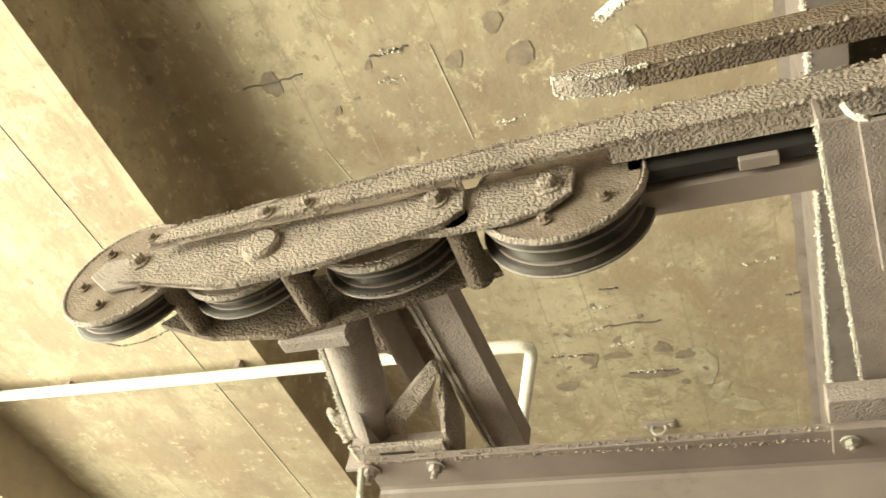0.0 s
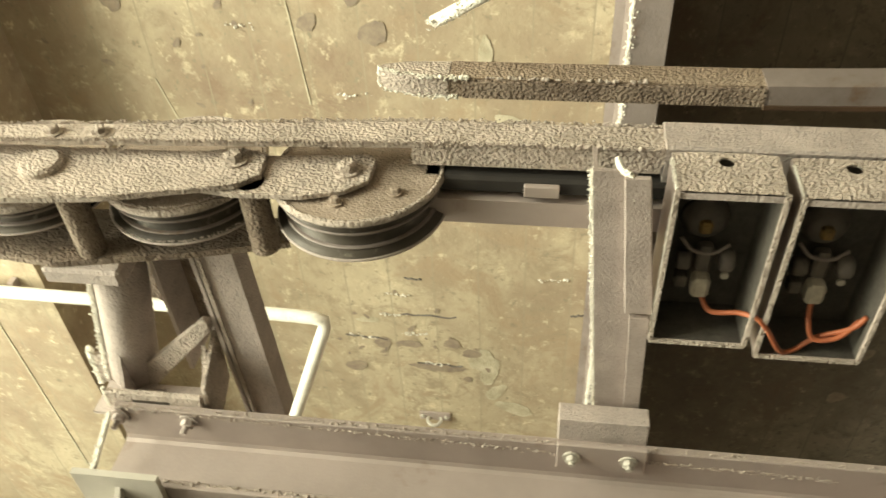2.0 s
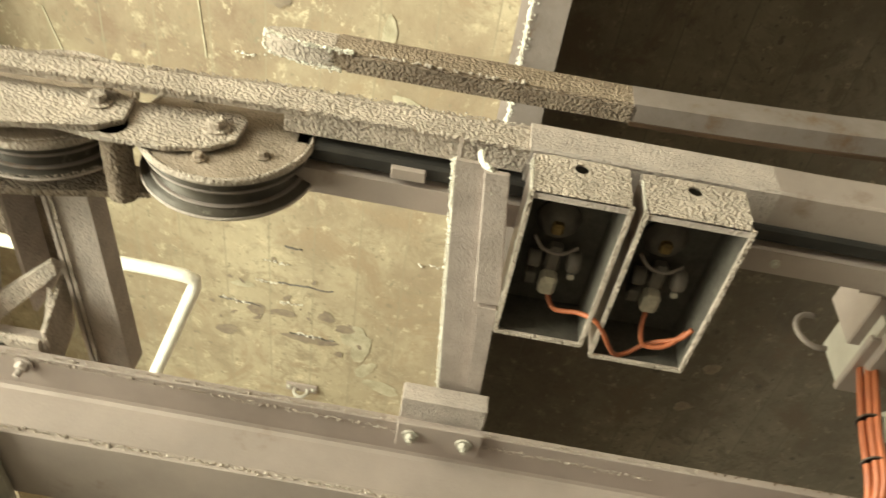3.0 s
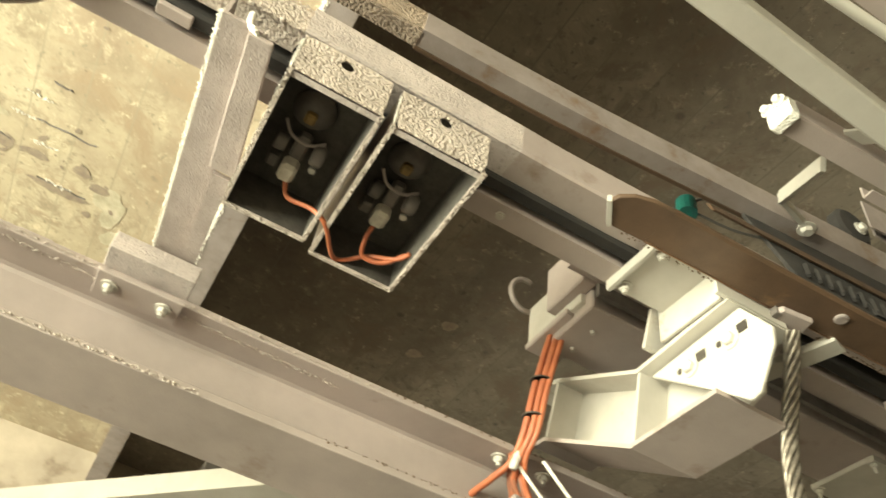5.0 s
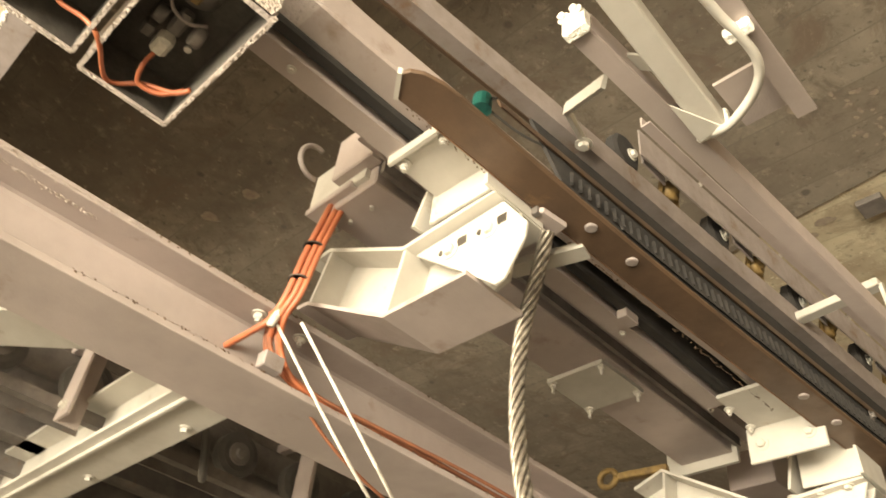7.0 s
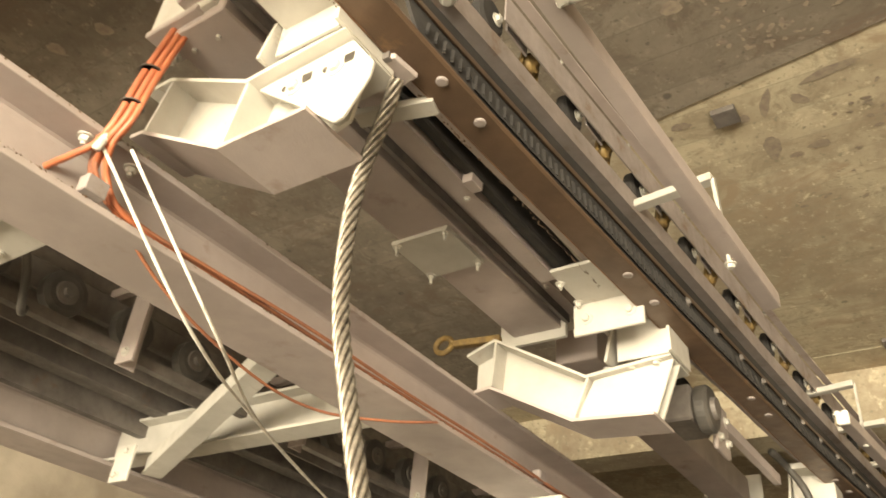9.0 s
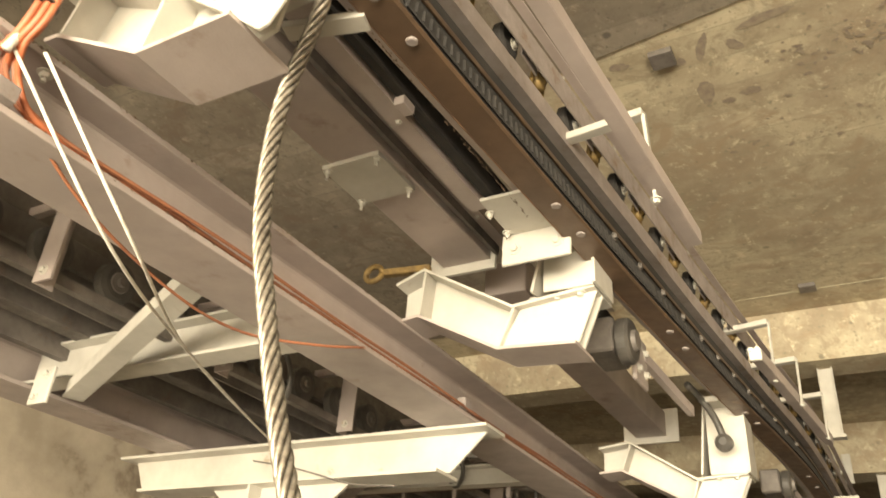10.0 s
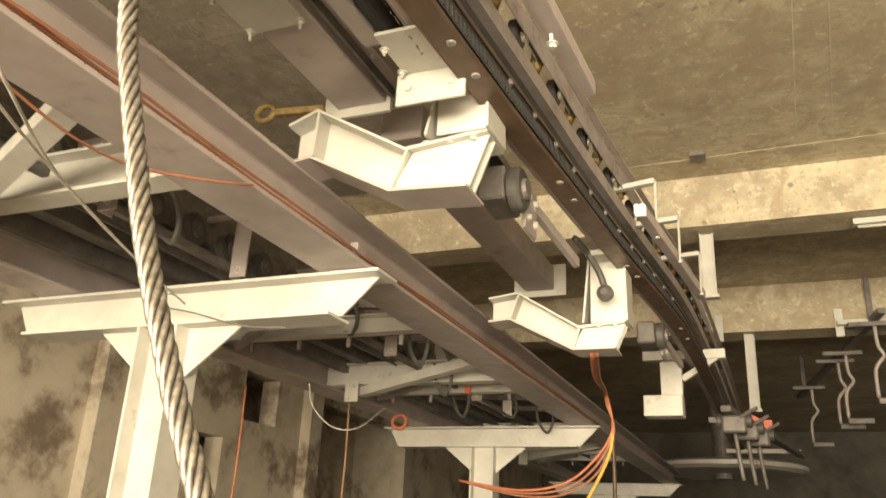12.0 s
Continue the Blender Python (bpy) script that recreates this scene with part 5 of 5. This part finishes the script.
blots([(-3.728, -1.138, 0.05, 0.06, 0), (-3.724, -0.969, 0.035, 0.075, 0), (-3.707, -0.702, 0.03, 0.05, 0), (-3.781, -0.585, 0.035, 0.055, 0), (-3.936, -0.80, 0.03, 0.20, 0.05), (-4.031, -0.611, 0.025, 0.03, 0),
       (-1.626, -0.969, 0.05, 0.05, 0), (-1.591, -1.287, 0.05, 0.04, 0.6), (-1.454, -1.064, 0.05, 0.045, 0), (-1.646, -1.004, 0.055, 0.05, 0.4), (-1.128, -2.70, 0.04, 0.05, 0), (-1.485, -2.2, 0.07, 0.05, 0.3), (-0.558, 4.437, 0.045, 0.10, 0.1)],
      8, "dark round damp spots on the concrete ceiling")
blots([(-3.844, -0.512, 0.10, 0.10, 0.3), (-3.95, -0.47, 0.14, 0.05, 0.2), (-4.141, -0.431, 0.10, 0.045, 0.5), (-4.298, -0.312, 0.06, 0.12, 0.3), (-1.741, -0.483, 0.11, 0.03, 0.1), (-3.526, -1.213, 0.025, 0.08, 0), (-2.1, -0.35, 0.05, 0.09, 0.4)],
      9, "pale lime smears on the concrete ceiling", LIME)
rnd = random.Random(77)
flecks = []
for cx, cy, sx, sy, n in ((0.25, 4.3, 0.22, 0.10, 60), (-0.3, 3.5, 0.16, 0.06, 40), (0.1, 4.9, 0.4, 0.2, 30), (-0.5, 3.2, 0.06, 0.05, 14), (-3.75, -1.0, 0.2, 0.35, 30), (-2.2, 2.2, 0.8, 0.8, 26), (-1.9, -1.9, 0.6, 0.7, 26)):
    for k in range(n):
        r = rnd.uniform(0.004, 0.016)
        flecks.append((rnd.gauss(cx, sx), rnd.gauss(cy, sy), r * rnd.uniform(1, 2.4), r, rnd.uniform(0, 3.1)))
blots(flecks, 6, "small dark flecks on the concrete ceiling")

# reinforcement showing through the slab
rnd = random.Random(7)
for (x0, y0), (x1, y1) in (((-1.47, -2.353), (-1.473, -2.02)), ((-1.478, -1.663), (-1.462, -1.47)), ((-3.462, -1.0), (-3.463, -0.669)), ((-3.685, -1.37), (-3.694, -1.11)),
                           ((-3.894, -0.93), (-3.915, -0.643)), ((-3.38, 0.0), (-3.38, 0.08)), ((-3.15, -0.96), (-3.16, -0.86))):
    crack = [(x0 + (x1 - x0) * k / 9 + rnd.uniform(-0.009, 0.009), y0 + (y1 - y0) * k / 9, 5.017 + rnd.uniform(-0.002, 0.004)) for k in range(10)]
    solid("exposed_rebar", tube(crack, 0.0055, 6), STEEL_DARK, "dark rusted reinforcement showing in the concrete", "rebar", "exposed reinforcement")
for (x0, y0), (x1, y1) in (((-1.49, -1.37), (-2.02, -1.335)), ((0.454, 5.1), (0.503, 7.39)), ((0.67, 5.1), (0.811, 7.65)), ((-1.2, 7.5), (1.6, 7.45)), ((-1.9, -2.1), (-2.3, -2.0))):
    solid("ceiling_seam", bar((x0, y0, 5.019), (x1, y1, 5.019), 0.009, 0.005), LIME, "thin raised pale seam on the concrete slab", "seam", "slab seams")
for x, y in ((-0.716, 3.997), (-0.35, 7.4)):
    solid("junction_box", boxes((x - 0.07, x + 0.07, y - 0.07, y + 0.07, 4.98, 5.019)), STEEL_DARK, "small dark square box on the ceiling", "junction box", "ceiling boxes", bevel=0.004)

solid("frosted_rod", tube([(-0.775, -0.435, 3.375), (-0.70, -0.29, 3.385), (-0.52, 0.06, 3.40)], 0.014, 10), FROST, "short rod with a frosted white tip above the rail", "rod", smooth=True)
rime([[(-0.78, -0.44, 3.372), (-0.73, -0.35, 3.38)]], 0.003, 300, "white rime on the rod tip", 21, 0.006)

# far hall: hangers, hooks, lamp and bull wheel
th = thing("tube_lamp", (1.4, 8.2, 4.42), "pale fluorescent tube lamp below the concrete beam", "lamp")
part("housing", boxes((0.93, 2.2, 8.06, 8.16, 4.44, 4.495)), STEEL_LIGHT, th, bevel=0.004)
part("tube", tube([(0.97, 8.11, 4.425), (2.16, 8.11, 4.425)], 0.014, 12), PLASTIC, th, smooth=True)


def ceiling_hanger(x, y, z0, z1, label, w=0.10):
    th = thing("ceiling_hanger", (x, y, z0), label, "hanger", "hangers below the ceiling")
    part("stem", boxes((x - w / 2, x + w / 2, y - 0.01, y + 0.0, z0, z1), (x - w / 2, x - w / 2 + 0.01, y - 0.05, y - 0.01, z0, z1), (x + w / 2 - 0.01, x + w / 2, y - 0.05, y - 0.01, z0, z1)), STEEL_LIGHT, th)
    part("foot", boxes((x - w / 2 - 0.02, x + w / 2 + 0.02, y - 0.08, y + 0.03, z0 - 0.03, z0)), STEEL_LIGHT, th)
    return th


ceiling_hanger(-0.37, 8.15, 3.86, 4.499, "pale steel channel hanger fixed to the concrete beam", 0.13)
h = ceiling_hanger(-0.13, 11.75, 3.35, 4.449, "pale pipe hanger carrying a red box", 0.13)
part("red_box", prism([(-0.26, 3.32), (-0.05, 3.20), (0.06, 3.20), (0.06, 2.98), (-0.10, 2.98), (-0.10, 3.10), (-0.26, 3.14)], "y", 11.62, 11.78), RED, h, "bright red plastic box")
for x in (-0.72, -0.50, 0.98):
    solid("beam_clip", boxes((x - 0.05, x + 0.05, 11.56, 11.598, 4.25, 4.62)), STEEL_LIGHT, "pale steel clip on the concrete beam", "clip", "beam clips", bevel=0.004)
solid("cross_conduit", boxes((0.95, 4.5, 11.45, 11.55, 4.38, 4.44)), STEEL_LIGHT, "pale conduit fixed along the concrete beam", "conduit", bevel=0.004)


def chair_hook(x, y, z):
    th = thing("chair_hook", (x, y, z - 1.0), "dark bent steel chair hanger with grip arm", "hanger", "chair hangers")
    part("stem", tube([(x, y, z), (x + 0.01, y, z - 0.25), (x + 0.06, y, z - 0.38), (x - 0.05, y, z - 0.55), (x - 0.06, y, z - 0.9)], 0.024, 10, bend=5), STEEL, th, smooth=True)
    part("arm", boxes((x - 0.07, x + 0.26, y - 0.04, y + 0.04, z - 0.98, z - 0.90)), STEEL_DARK, th, bevel=0.01)
    part("grip", boxes((x - 0.30, x + 0.22, y - 0.04, y + 0.04, z, z + 0.06)), STEEL_DARK, th, bevel=0.008)


hr = thing("hook_rail", (1.42, 11.0, 4.38), "dark overhead rail for chair hangers in the far hall", "rail")
part("rail", bar((1.42, 11.0, 4.41), (0.55, 16.8, 4.41), 0.09, 0.07), STEEL_DARK, hr)
for x, y in ((1.35, 11.5), (0.64, 16.2)):
    part("hanger", boxes((x - 0.03, x + 0.03, y - 0.03, y + 0.03, 4.44, SLAB)), STEEL_DARK, hr)
for k, y in enumerate((11.4, 13.0, 13.5, 15.6)):
    chair_hook(1.36 - 0.15 * (y - 11.4), y, 4.32)
th = thing("bull_wheel", (-0.9, 17.0, 3.0), "large pale horizontal bull wheel at the far end", "wheel")
part("rim", lathe([(0, 1.35), (0.05, 1.5), (0.12, 1.5), (0.17, 1.35), (0.16, 0.2), (0.02, 0.2)], (-0.9, 17.0, 3.0), "z", 60), STEEL_LIGHT, th)
part("axle", lathe([(-0.2, 0.18), (1.9, 0.18)], (-0.9, 17.0, 3.1), "z", 20), STEEL_DARK, th)

# dark grips parked on the far rail
GR0, GR1 = Vector((-0.36, 9.1, 2.94)), Vector((0.42, 13.4, 2.94))
gr = thing("grip_rail", GR0, "dark steel rail that carries the parked grips", "rail")
part("rail", bar(GR0, GR1, 0.10, 0.06), STEEL_DARK, gr)
for f in (0.28, 0.98):
    p = GR0.lerp(GR1, f)
    part("side_arm", bar((-0.62, p.y - 0.02, 3.0), (p.x, p.y, 3.0), 0.07, 0.06), STEEL, gr)
for k in range(3):
    x, y = -0.30 + 0.10 * k, 9.4 + 0.55 * k
    th = thing("parked_grip", (x, y, 2.5), "dark greasy chair grip parked on the far rail", "grip", "parked grips")
    part("jaw", boxes((x - 0.12, x + 0.12, y - 0.14, y + 0.14, 2.72, 2.90)), STEEL_DARK, th, bevel=0.02)
    part("roller", lathe([(0, 0.07), (0.05, 0.075), (0.06, 0.05)], (x + 0.12, y, 2.86), "x", 18), RUBBER, th)
    part("roller", lathe([(0, 0.07), (-0.05, 0.075), (-0.06, 0.05)], (x - 0.12, y, 2.86), "x", 18), RUBBER, th)
    part("stem", tube([(x, y, 2.74), (x + 0.02, y, 2.5), (x + 0.05, y, 2.25)], 0.022, 8, bend=4), STEEL_DARK, th, smooth=True)
    part("lever", bar((x, y - 0.1, 2.84), (x + 0.24, y - 0.2, 2.96), 0.03, 0.03), STEEL_DARK, th)
# drive gear beside the arms and far steelwork
def grip_gear(x, y, z, s=1.0):
    th = thing("rail_gear", (x, y, z), "dark geared drive unit with pale wheel under the rail", "drive unit", "drive units")
    part("wheel", lathe([(0, 0.10 * s), (0.012, 0.115 * s), (0.05, 0.115 * s), (0.062, 0.10 * s)], (x, y, z), "x", 30), RUBBER, th)
    part("hub", lathe([(0.062, 0.055 * s), (0.08, 0.05 * s), (0.08, 0.02)], (x, y, z), "x", 20), STEEL_DARK, th)
    part("housing", boxes((x - 0.12, x + 0.0, y - 0.08, y + 0.16, z - 0.06, 2.99)), STEEL_DARK, th, bevel=0.01)
    part("side_plate", boxes((x + 0.0, x + 0.02, y + 0.16, y + 0.34, z - 0.10, z + 0.12)), STEEL, th, bevel=0.006)
    for dy, dz in ((0.2, 0.06), (0.3, 0.06), (0.2, -0.04), (0.3, -0.04)):
        part("bolt", hexbolt((x + 0.02, y + dy, z + dz), "x", 1, 0.014, 0.014), STEEL_LIGHT, th)
    part("link_arm", bar((x + 0.01, y + 0.30, z + 0.05), (x + 0.06, y + 0.95, z + 0.0), 0.03, 0.05), STEEL, th)
    return th


grip_gear(-0.84, 3.30, 2.90, 0.85)
grip_gear(-0.60, 5.85, 2.90, 0.8)
lv = thing("lever", (-0.72, 4.8, 2.66), "black bent lever with a round knob below the rail", "lever")
part("rod", tube([(-0.80, 4.3, 3.06), (-0.774, 4.48, 3.04), (-0.714, 4.49, 2.93), (-0.68, 4.50, 2.82)], 0.018, 10, bend=5), RUBBER, lv, smooth=True)
part("knob", lathe([(0.02, 0.02), (0.0, 0.045), (-0.03, 0.045), (-0.05, 0.02)], (-0.68, 4.50, 2.80), "y", 18), RUBBER, lv)
sh = thing("shackle", (-1.6, 2.74, 3.06), "rusty yellow shackle and bolt beside the box beam", "shackle")
part("bow", tube([(-1.70 + 0.04 * math.cos(a), 2.72, 3.10 + 0.035 * math.sin(a)) for a in (math.pi * k / 8 for k in range(17))], 0.013, 8), BRASS, sh, smooth=True)
part("shank", bar((-1.66, 2.73, 3.10), (-1.46, 2.78, 3.11), 0.035, 0.03), BRASS, sh, bevel=0.004)


def far_frame(y, x0, x1, z):
    th = thing("far_frame", ((x0 + x1) / 2, y, z), "pale steel cross frame set between the girders", "frame", "far cross frames")
    part("beam", sweep(i_section(0.10, 0.12, 0.010, 0.008), [(x0, y, z), (x1, y, z)], bend=0), STEEL_LIGHT, th)
    for k in range(4):
        x = x0 + (x1 - x0) * (k + 0.5) / 4
        part("stub", boxes((x - 0.012, x + 0.012, y + 0.06, y + 0.08, z - 0.06, z + 0.10)), STEEL_MID, th)
    part("pipe", tube([(x0, y + 0.10, z + 0.02), (x1, y + 0.10, z + 0.02)], 0.014, 8), RUST, th, "brown pipe")
    part("strut", bar((x0 + 0.02, y + 0.1, z - 0.02), (x0 + 0.75, y - 0.45, z + 0.03), 0.05, 0.05), STEEL_MID, th)
    if y > 6:
        part("red_fitting", boxes((x0 + 0.95, x0 + 1.0, y - 0.09, y - 0.055, z - 0.02, z + 0.05)), RED, th, "small red fitting", bevel=0.006)


for y, z in ((4.75, 2.72), (7.0, 2.76), (9.6, 2.76), (12.5, 2.76)):
    far_frame(y, -3.35, -1.85, z)
for y in (7.6,):
    th = thing("rail_support", (-0.6, y, 2.55), "pale steel gallows support under the far rail", "support", "rail supports")
    part("box", boxes((-0.95, -0.62, y - 0.1, y + 0.1, 2.62, 2.80)), STEEL_LIGHT, th, bevel=0.006)
    part("stem", boxes((-0.80, -0.62, y - 0.05, y + 0.05, 2.80, 3.10)), STEEL_LIGHT, th)
    part("strut", bar((-0.62, y, 2.95), (-0.30, y, 3.15), 0.06, 0.05), STEEL_LIGHT, th)
    part("head", boxes((-0.95, -0.25, y - 0.05, y + 0.05, 3.12, 3.20)), STEEL_LIGHT, th)
for x, y, m, nm in ((-3.97, 5.9, ORANGE, "orange"), (-1.36, 8.2, RUST, "brown"), (-3.2, 6.3, RUST_LIGHT, "brownish")):
    solid("hanging_cable", tube([(x, y, 2.66), (x + 0.01, y, 2.0), (x - 0.03, y + 0.02, 1.0), (x, y, 0.02)], 0.020 if m is RUST else 0.009, 8, bend=4), m, nm + " cable hanging down from the girder", "cable", "hanging cables", smooth=True)
for k, (m, r) in enumerate(((ORANGE, 0.010), (CABLE_BROWN, 0.009), (CABLE_BROWN, 0.009))):
    dx = 0.016 * (k - 1)
    cable([(-0.80 + dx, 4.75, 2.54), (-0.92 + dx, 5.4, 2.53), (-1.05 + dx * 0.4, 6.3, 2.62), (-1.07 - dx * 0.6, 6.5, 2.56), (-1.035 + dx * 0.5, 6.5, 2.345), (-1.166 + dx, 6.5, 2.137 - 0.04 * k), (-1.404, 6.5, 1.969 - 0.04 * k), (-1.758, 6.5, 1.909 - 0.02 * k), (-2.3, 6.6, 1.98)], r, m,
          "orange cable sagging from the far arm past the girder", "orange cables")
cable([(-1.035, 6.5, 2.33), (-1.06, 6.5, 2.20), (-1.13, 6.52, 2.05), (-1.25, 6.55, 1.85), (-1.4, 6.6, 1.62)], 0.013, YELLOW, "yellow cable sagging beside the orange ones", "orange cables", name="yellow_cable")
solid("cable_coil", tube([(-3.32 + 0.075 * math.cos(a), 7.55, 2.60 + 0.065 * math.sin(a)) for a in (math.pi * k / 12 for k in range(25))], 0.02, 8), ORANGE, "small coil of orange cable on the frame", "cable coil", smooth=True)
cable([(-3.36, 5.9, 2.66), (-3.33, 5.95, 2.48), (-3.22, 6.1, 2.34), (-3.10, 6.3, 2.36), (-3.2, 6.9, 2.60), (-3.3, 7.2, 2.67)], 0.006, WIRE, "pale cord hanging in a loop", "pale cords", name="pale_cord")

# dark bracing and hoses seen between the far girders
rnd = random.Random(23)
for k in range(7):
    y = 4.3 + 0.95 * k
    a, c = (-3.4, y, 2.90 + 0.05 * (k % 3)), (-1.85, y + rnd.uniform(-0.7, 0.7), 2.92)
    solid("tie_bar", bar(a, c, 0.05, 0.05), STEEL_DARK, "dark steel tie bar laid between the girders", "tie bar", "tie bars between the girders")
for k in range(4):
    y, x = 4.9 + 1.05 * k, -1.95 - 0.25 * (k % 3)
    cable([(x, y, 2.92), (x + 0.04, y + 0.05, 2.72), (x - 0.05, y + 0.16, 2.58), (x - 0.16, y + 0.22, 2.70), (x - 0.2, y + 0.25, 2.92)], 0.014, RUBBER, "black hose looping below the tie bars", "looping hoses", name="looping_hose")

# wall details
for y in (7.05, 11.42):
    solid("wall_pier", boxes((-6.9, -6.72, y, y + 0.35, 0, SLAB)), WALL_MAT, "shallow plastered wall pier", "pier", kind="structure")
solid("notice_board", boxes((-6.9, -6.86, 15.6, 16.2, 1.75, 2.2)), YELLOW, "small yellowed notice board on the wall", "notice", bevel=0.004)

# lime drips, damp spots and seams on the slab
rnd = random.Random(17)
drips = []
for cx, cy, n in ((-3.47, -1.05, 60), (-3.30, -1.0, 30), (-3.69, -1.25, 45), (-3.62, -0.92, 30), (-3.90, -0.80, 35), (-1.47, -1.52, 20), (-1.62, -1.60, 14), (-1.95, -1.10, 22), (-3.1, -0.1, 12), (-2.6, -0.35, 10)):
    drips.append([(cx + rnd.uniform(-0.02, 0.02), cy - 0.09, 5.018), (cx, cy + 0.07, 5.018)])
rime(drips, 0.006, 260, "small white lime drips on the concrete slab", 31, 0.007, name="lime_drips")

# ---- rime grown on windward edges ----
def frost_strip(a, b, w, label, seed):
    th = solid("frost_edge", bar(a, b, w, w), FROST, label, "frost", kind="stuff")
    rime([[a, b]], w * 0.20, int((Vector(b) - Vector(a)).length * 4200), label, seed, w * 0.34)


frost_strip((-0.848, -0.092, 2.962), (-1.555, -0.032, 2.962), 0.008, "white rime on the edge of the cross member", 3)
# box edge strips: rime, and the light on the edge painted with it
frost_strip((-0.858, 0.054, 3.02), (-0.858, 0.054, 2.93), 0.005, "white rime and painted edge light on the switch box", 61)
frost_strip((-0.858, 0.054, 2.927), (-1.20, 0.054, 2.926), 0.004, "white rime and painted edge light on the switch box", 62)
frost_strip((-0.862, 0.267, 3.02), (-0.862, 0.267, 2.93), 0.004, "white rime and painted edge light on the switch box", 63)
frost_strip((-1.49, -1.303, 2.992), (-1.63, -1.313, 2.992), 0.012, "white rime on the bracket foot", 64)
frost_strip((-1.18, -1.195, 2.99), (-1.60, -1.285, 2.99), 0.012, "white rime along the bracket tube", 65)
frost_strip((-1.52, -1.228, 2.893), (-1.585, -1.228, 2.893), 0.009, "white rime on the bracket foot", 66)
frost_strip((-1.56, -1.203, 2.85), (-1.62, -1.203, 2.70), 0.010, "white rime on the girder end", 67)
frost_strip((-1.5, 0.068, 4.175), (-3.3, 0.074, 4.175), 0.016, "white rime on the ceiling joist edge", 68)
frost_strip((-0.6, 0.064, 4.175), (-1.5, 0.068, 4.175), 0.016, "white rime on the ceiling joist edge", 69)
rime([[(-0.92, -1.57, 2.955), (-0.92, -1.28, 2.885), (-0.92, -1.02, 2.905), (-0.92, -0.78, 2.96)]], 0.002, 800, "white rime along the side plate edge", 4, 0.0015, material=GRAIN_DULL)
rime([[(-0.938, -0.566, 3.385), (-0.890, -0.566, 3.385)], [(-0.938, -0.56, 3.372), (-0.938, -0.46, 3.345), (-0.938, -0.38, 3.342)], [(-0.890, -0.56, 3.372), (-0.890, -0.46, 3.345), (-0.890, -0.36, 3.342)]], 0.0032, 420, "white rime on the rail end", 5, 0.0025)
rime([[(-1.556, -1.2, 2.872), (-1.556, 0.6, 2.872)], [(-1.556, -1.2, 2.866), (-1.60, 0.5, 2.864)]], 0.0022, 2600, "fine rime grains along the girder flange edge", 9, 0.003, material=GRAIN_DULL)
rime([[(-1.555, -1.20, 2.68), (-1.555, 0.2, 2.67)]], 0.003, 700, "fine rime grains along the lower flange edge", 10, 0.002, material=GRAIN_DULL)
rime([[(-0.878, -1.45, 3.07), (-0.878, -0.4, 3.152), (-0.878, 0.05, 3.156)], [(-0.878, -1.48, 3.014), (-0.878, -0.4, 3.07), (-0.878, 0.05, 3.075)]], 0.0024, 2600, "fine rime grains along the rail tube", 11, 0.002, material=GRAIN_DULL)
rime([[(-0.889, -0.40, 3.345), (-0.889, 0.04, 3.345)], [(-0.878, -0.42, 3.074), (-0.878, 0.05, 3.075)]], 0.0048, 100, "rime beads along the guide rail lip", 12, 0.001, material=GRAIN_DULL)
rime([[(-1.6, 0.5, 2.685), (-1.556, 0.5, 2.683), (-1.556, 6.0, 2.683)], [(-1.556, 0.6, 2.882), (-1.556, 6.0, 2.882)], [(-0.872, 0.8, 2.99), (-0.852, 2.4, 2.99)]], 0.0026, 1500, "flakes of rust along the flange edges", 22, 0.002, name="rust_flakes", material=RUST)
for y, z, r in ((-0.555, 3.075, 0.177), (-0.945, 3.10, 0.177), (-1.585, 3.04, 0.163)):
    rime([[(-0.957 - d, y + r * math.cos(a), z + r * math.sin(a)) for a in (math.radians(195 + 7 * k) for k in range(21))] for d in (0.0, 0.09)], 0.0017, 420, "rime along the sheave rim", int(100 + y * 10), 0.0012, material=GRAIN_DULL)
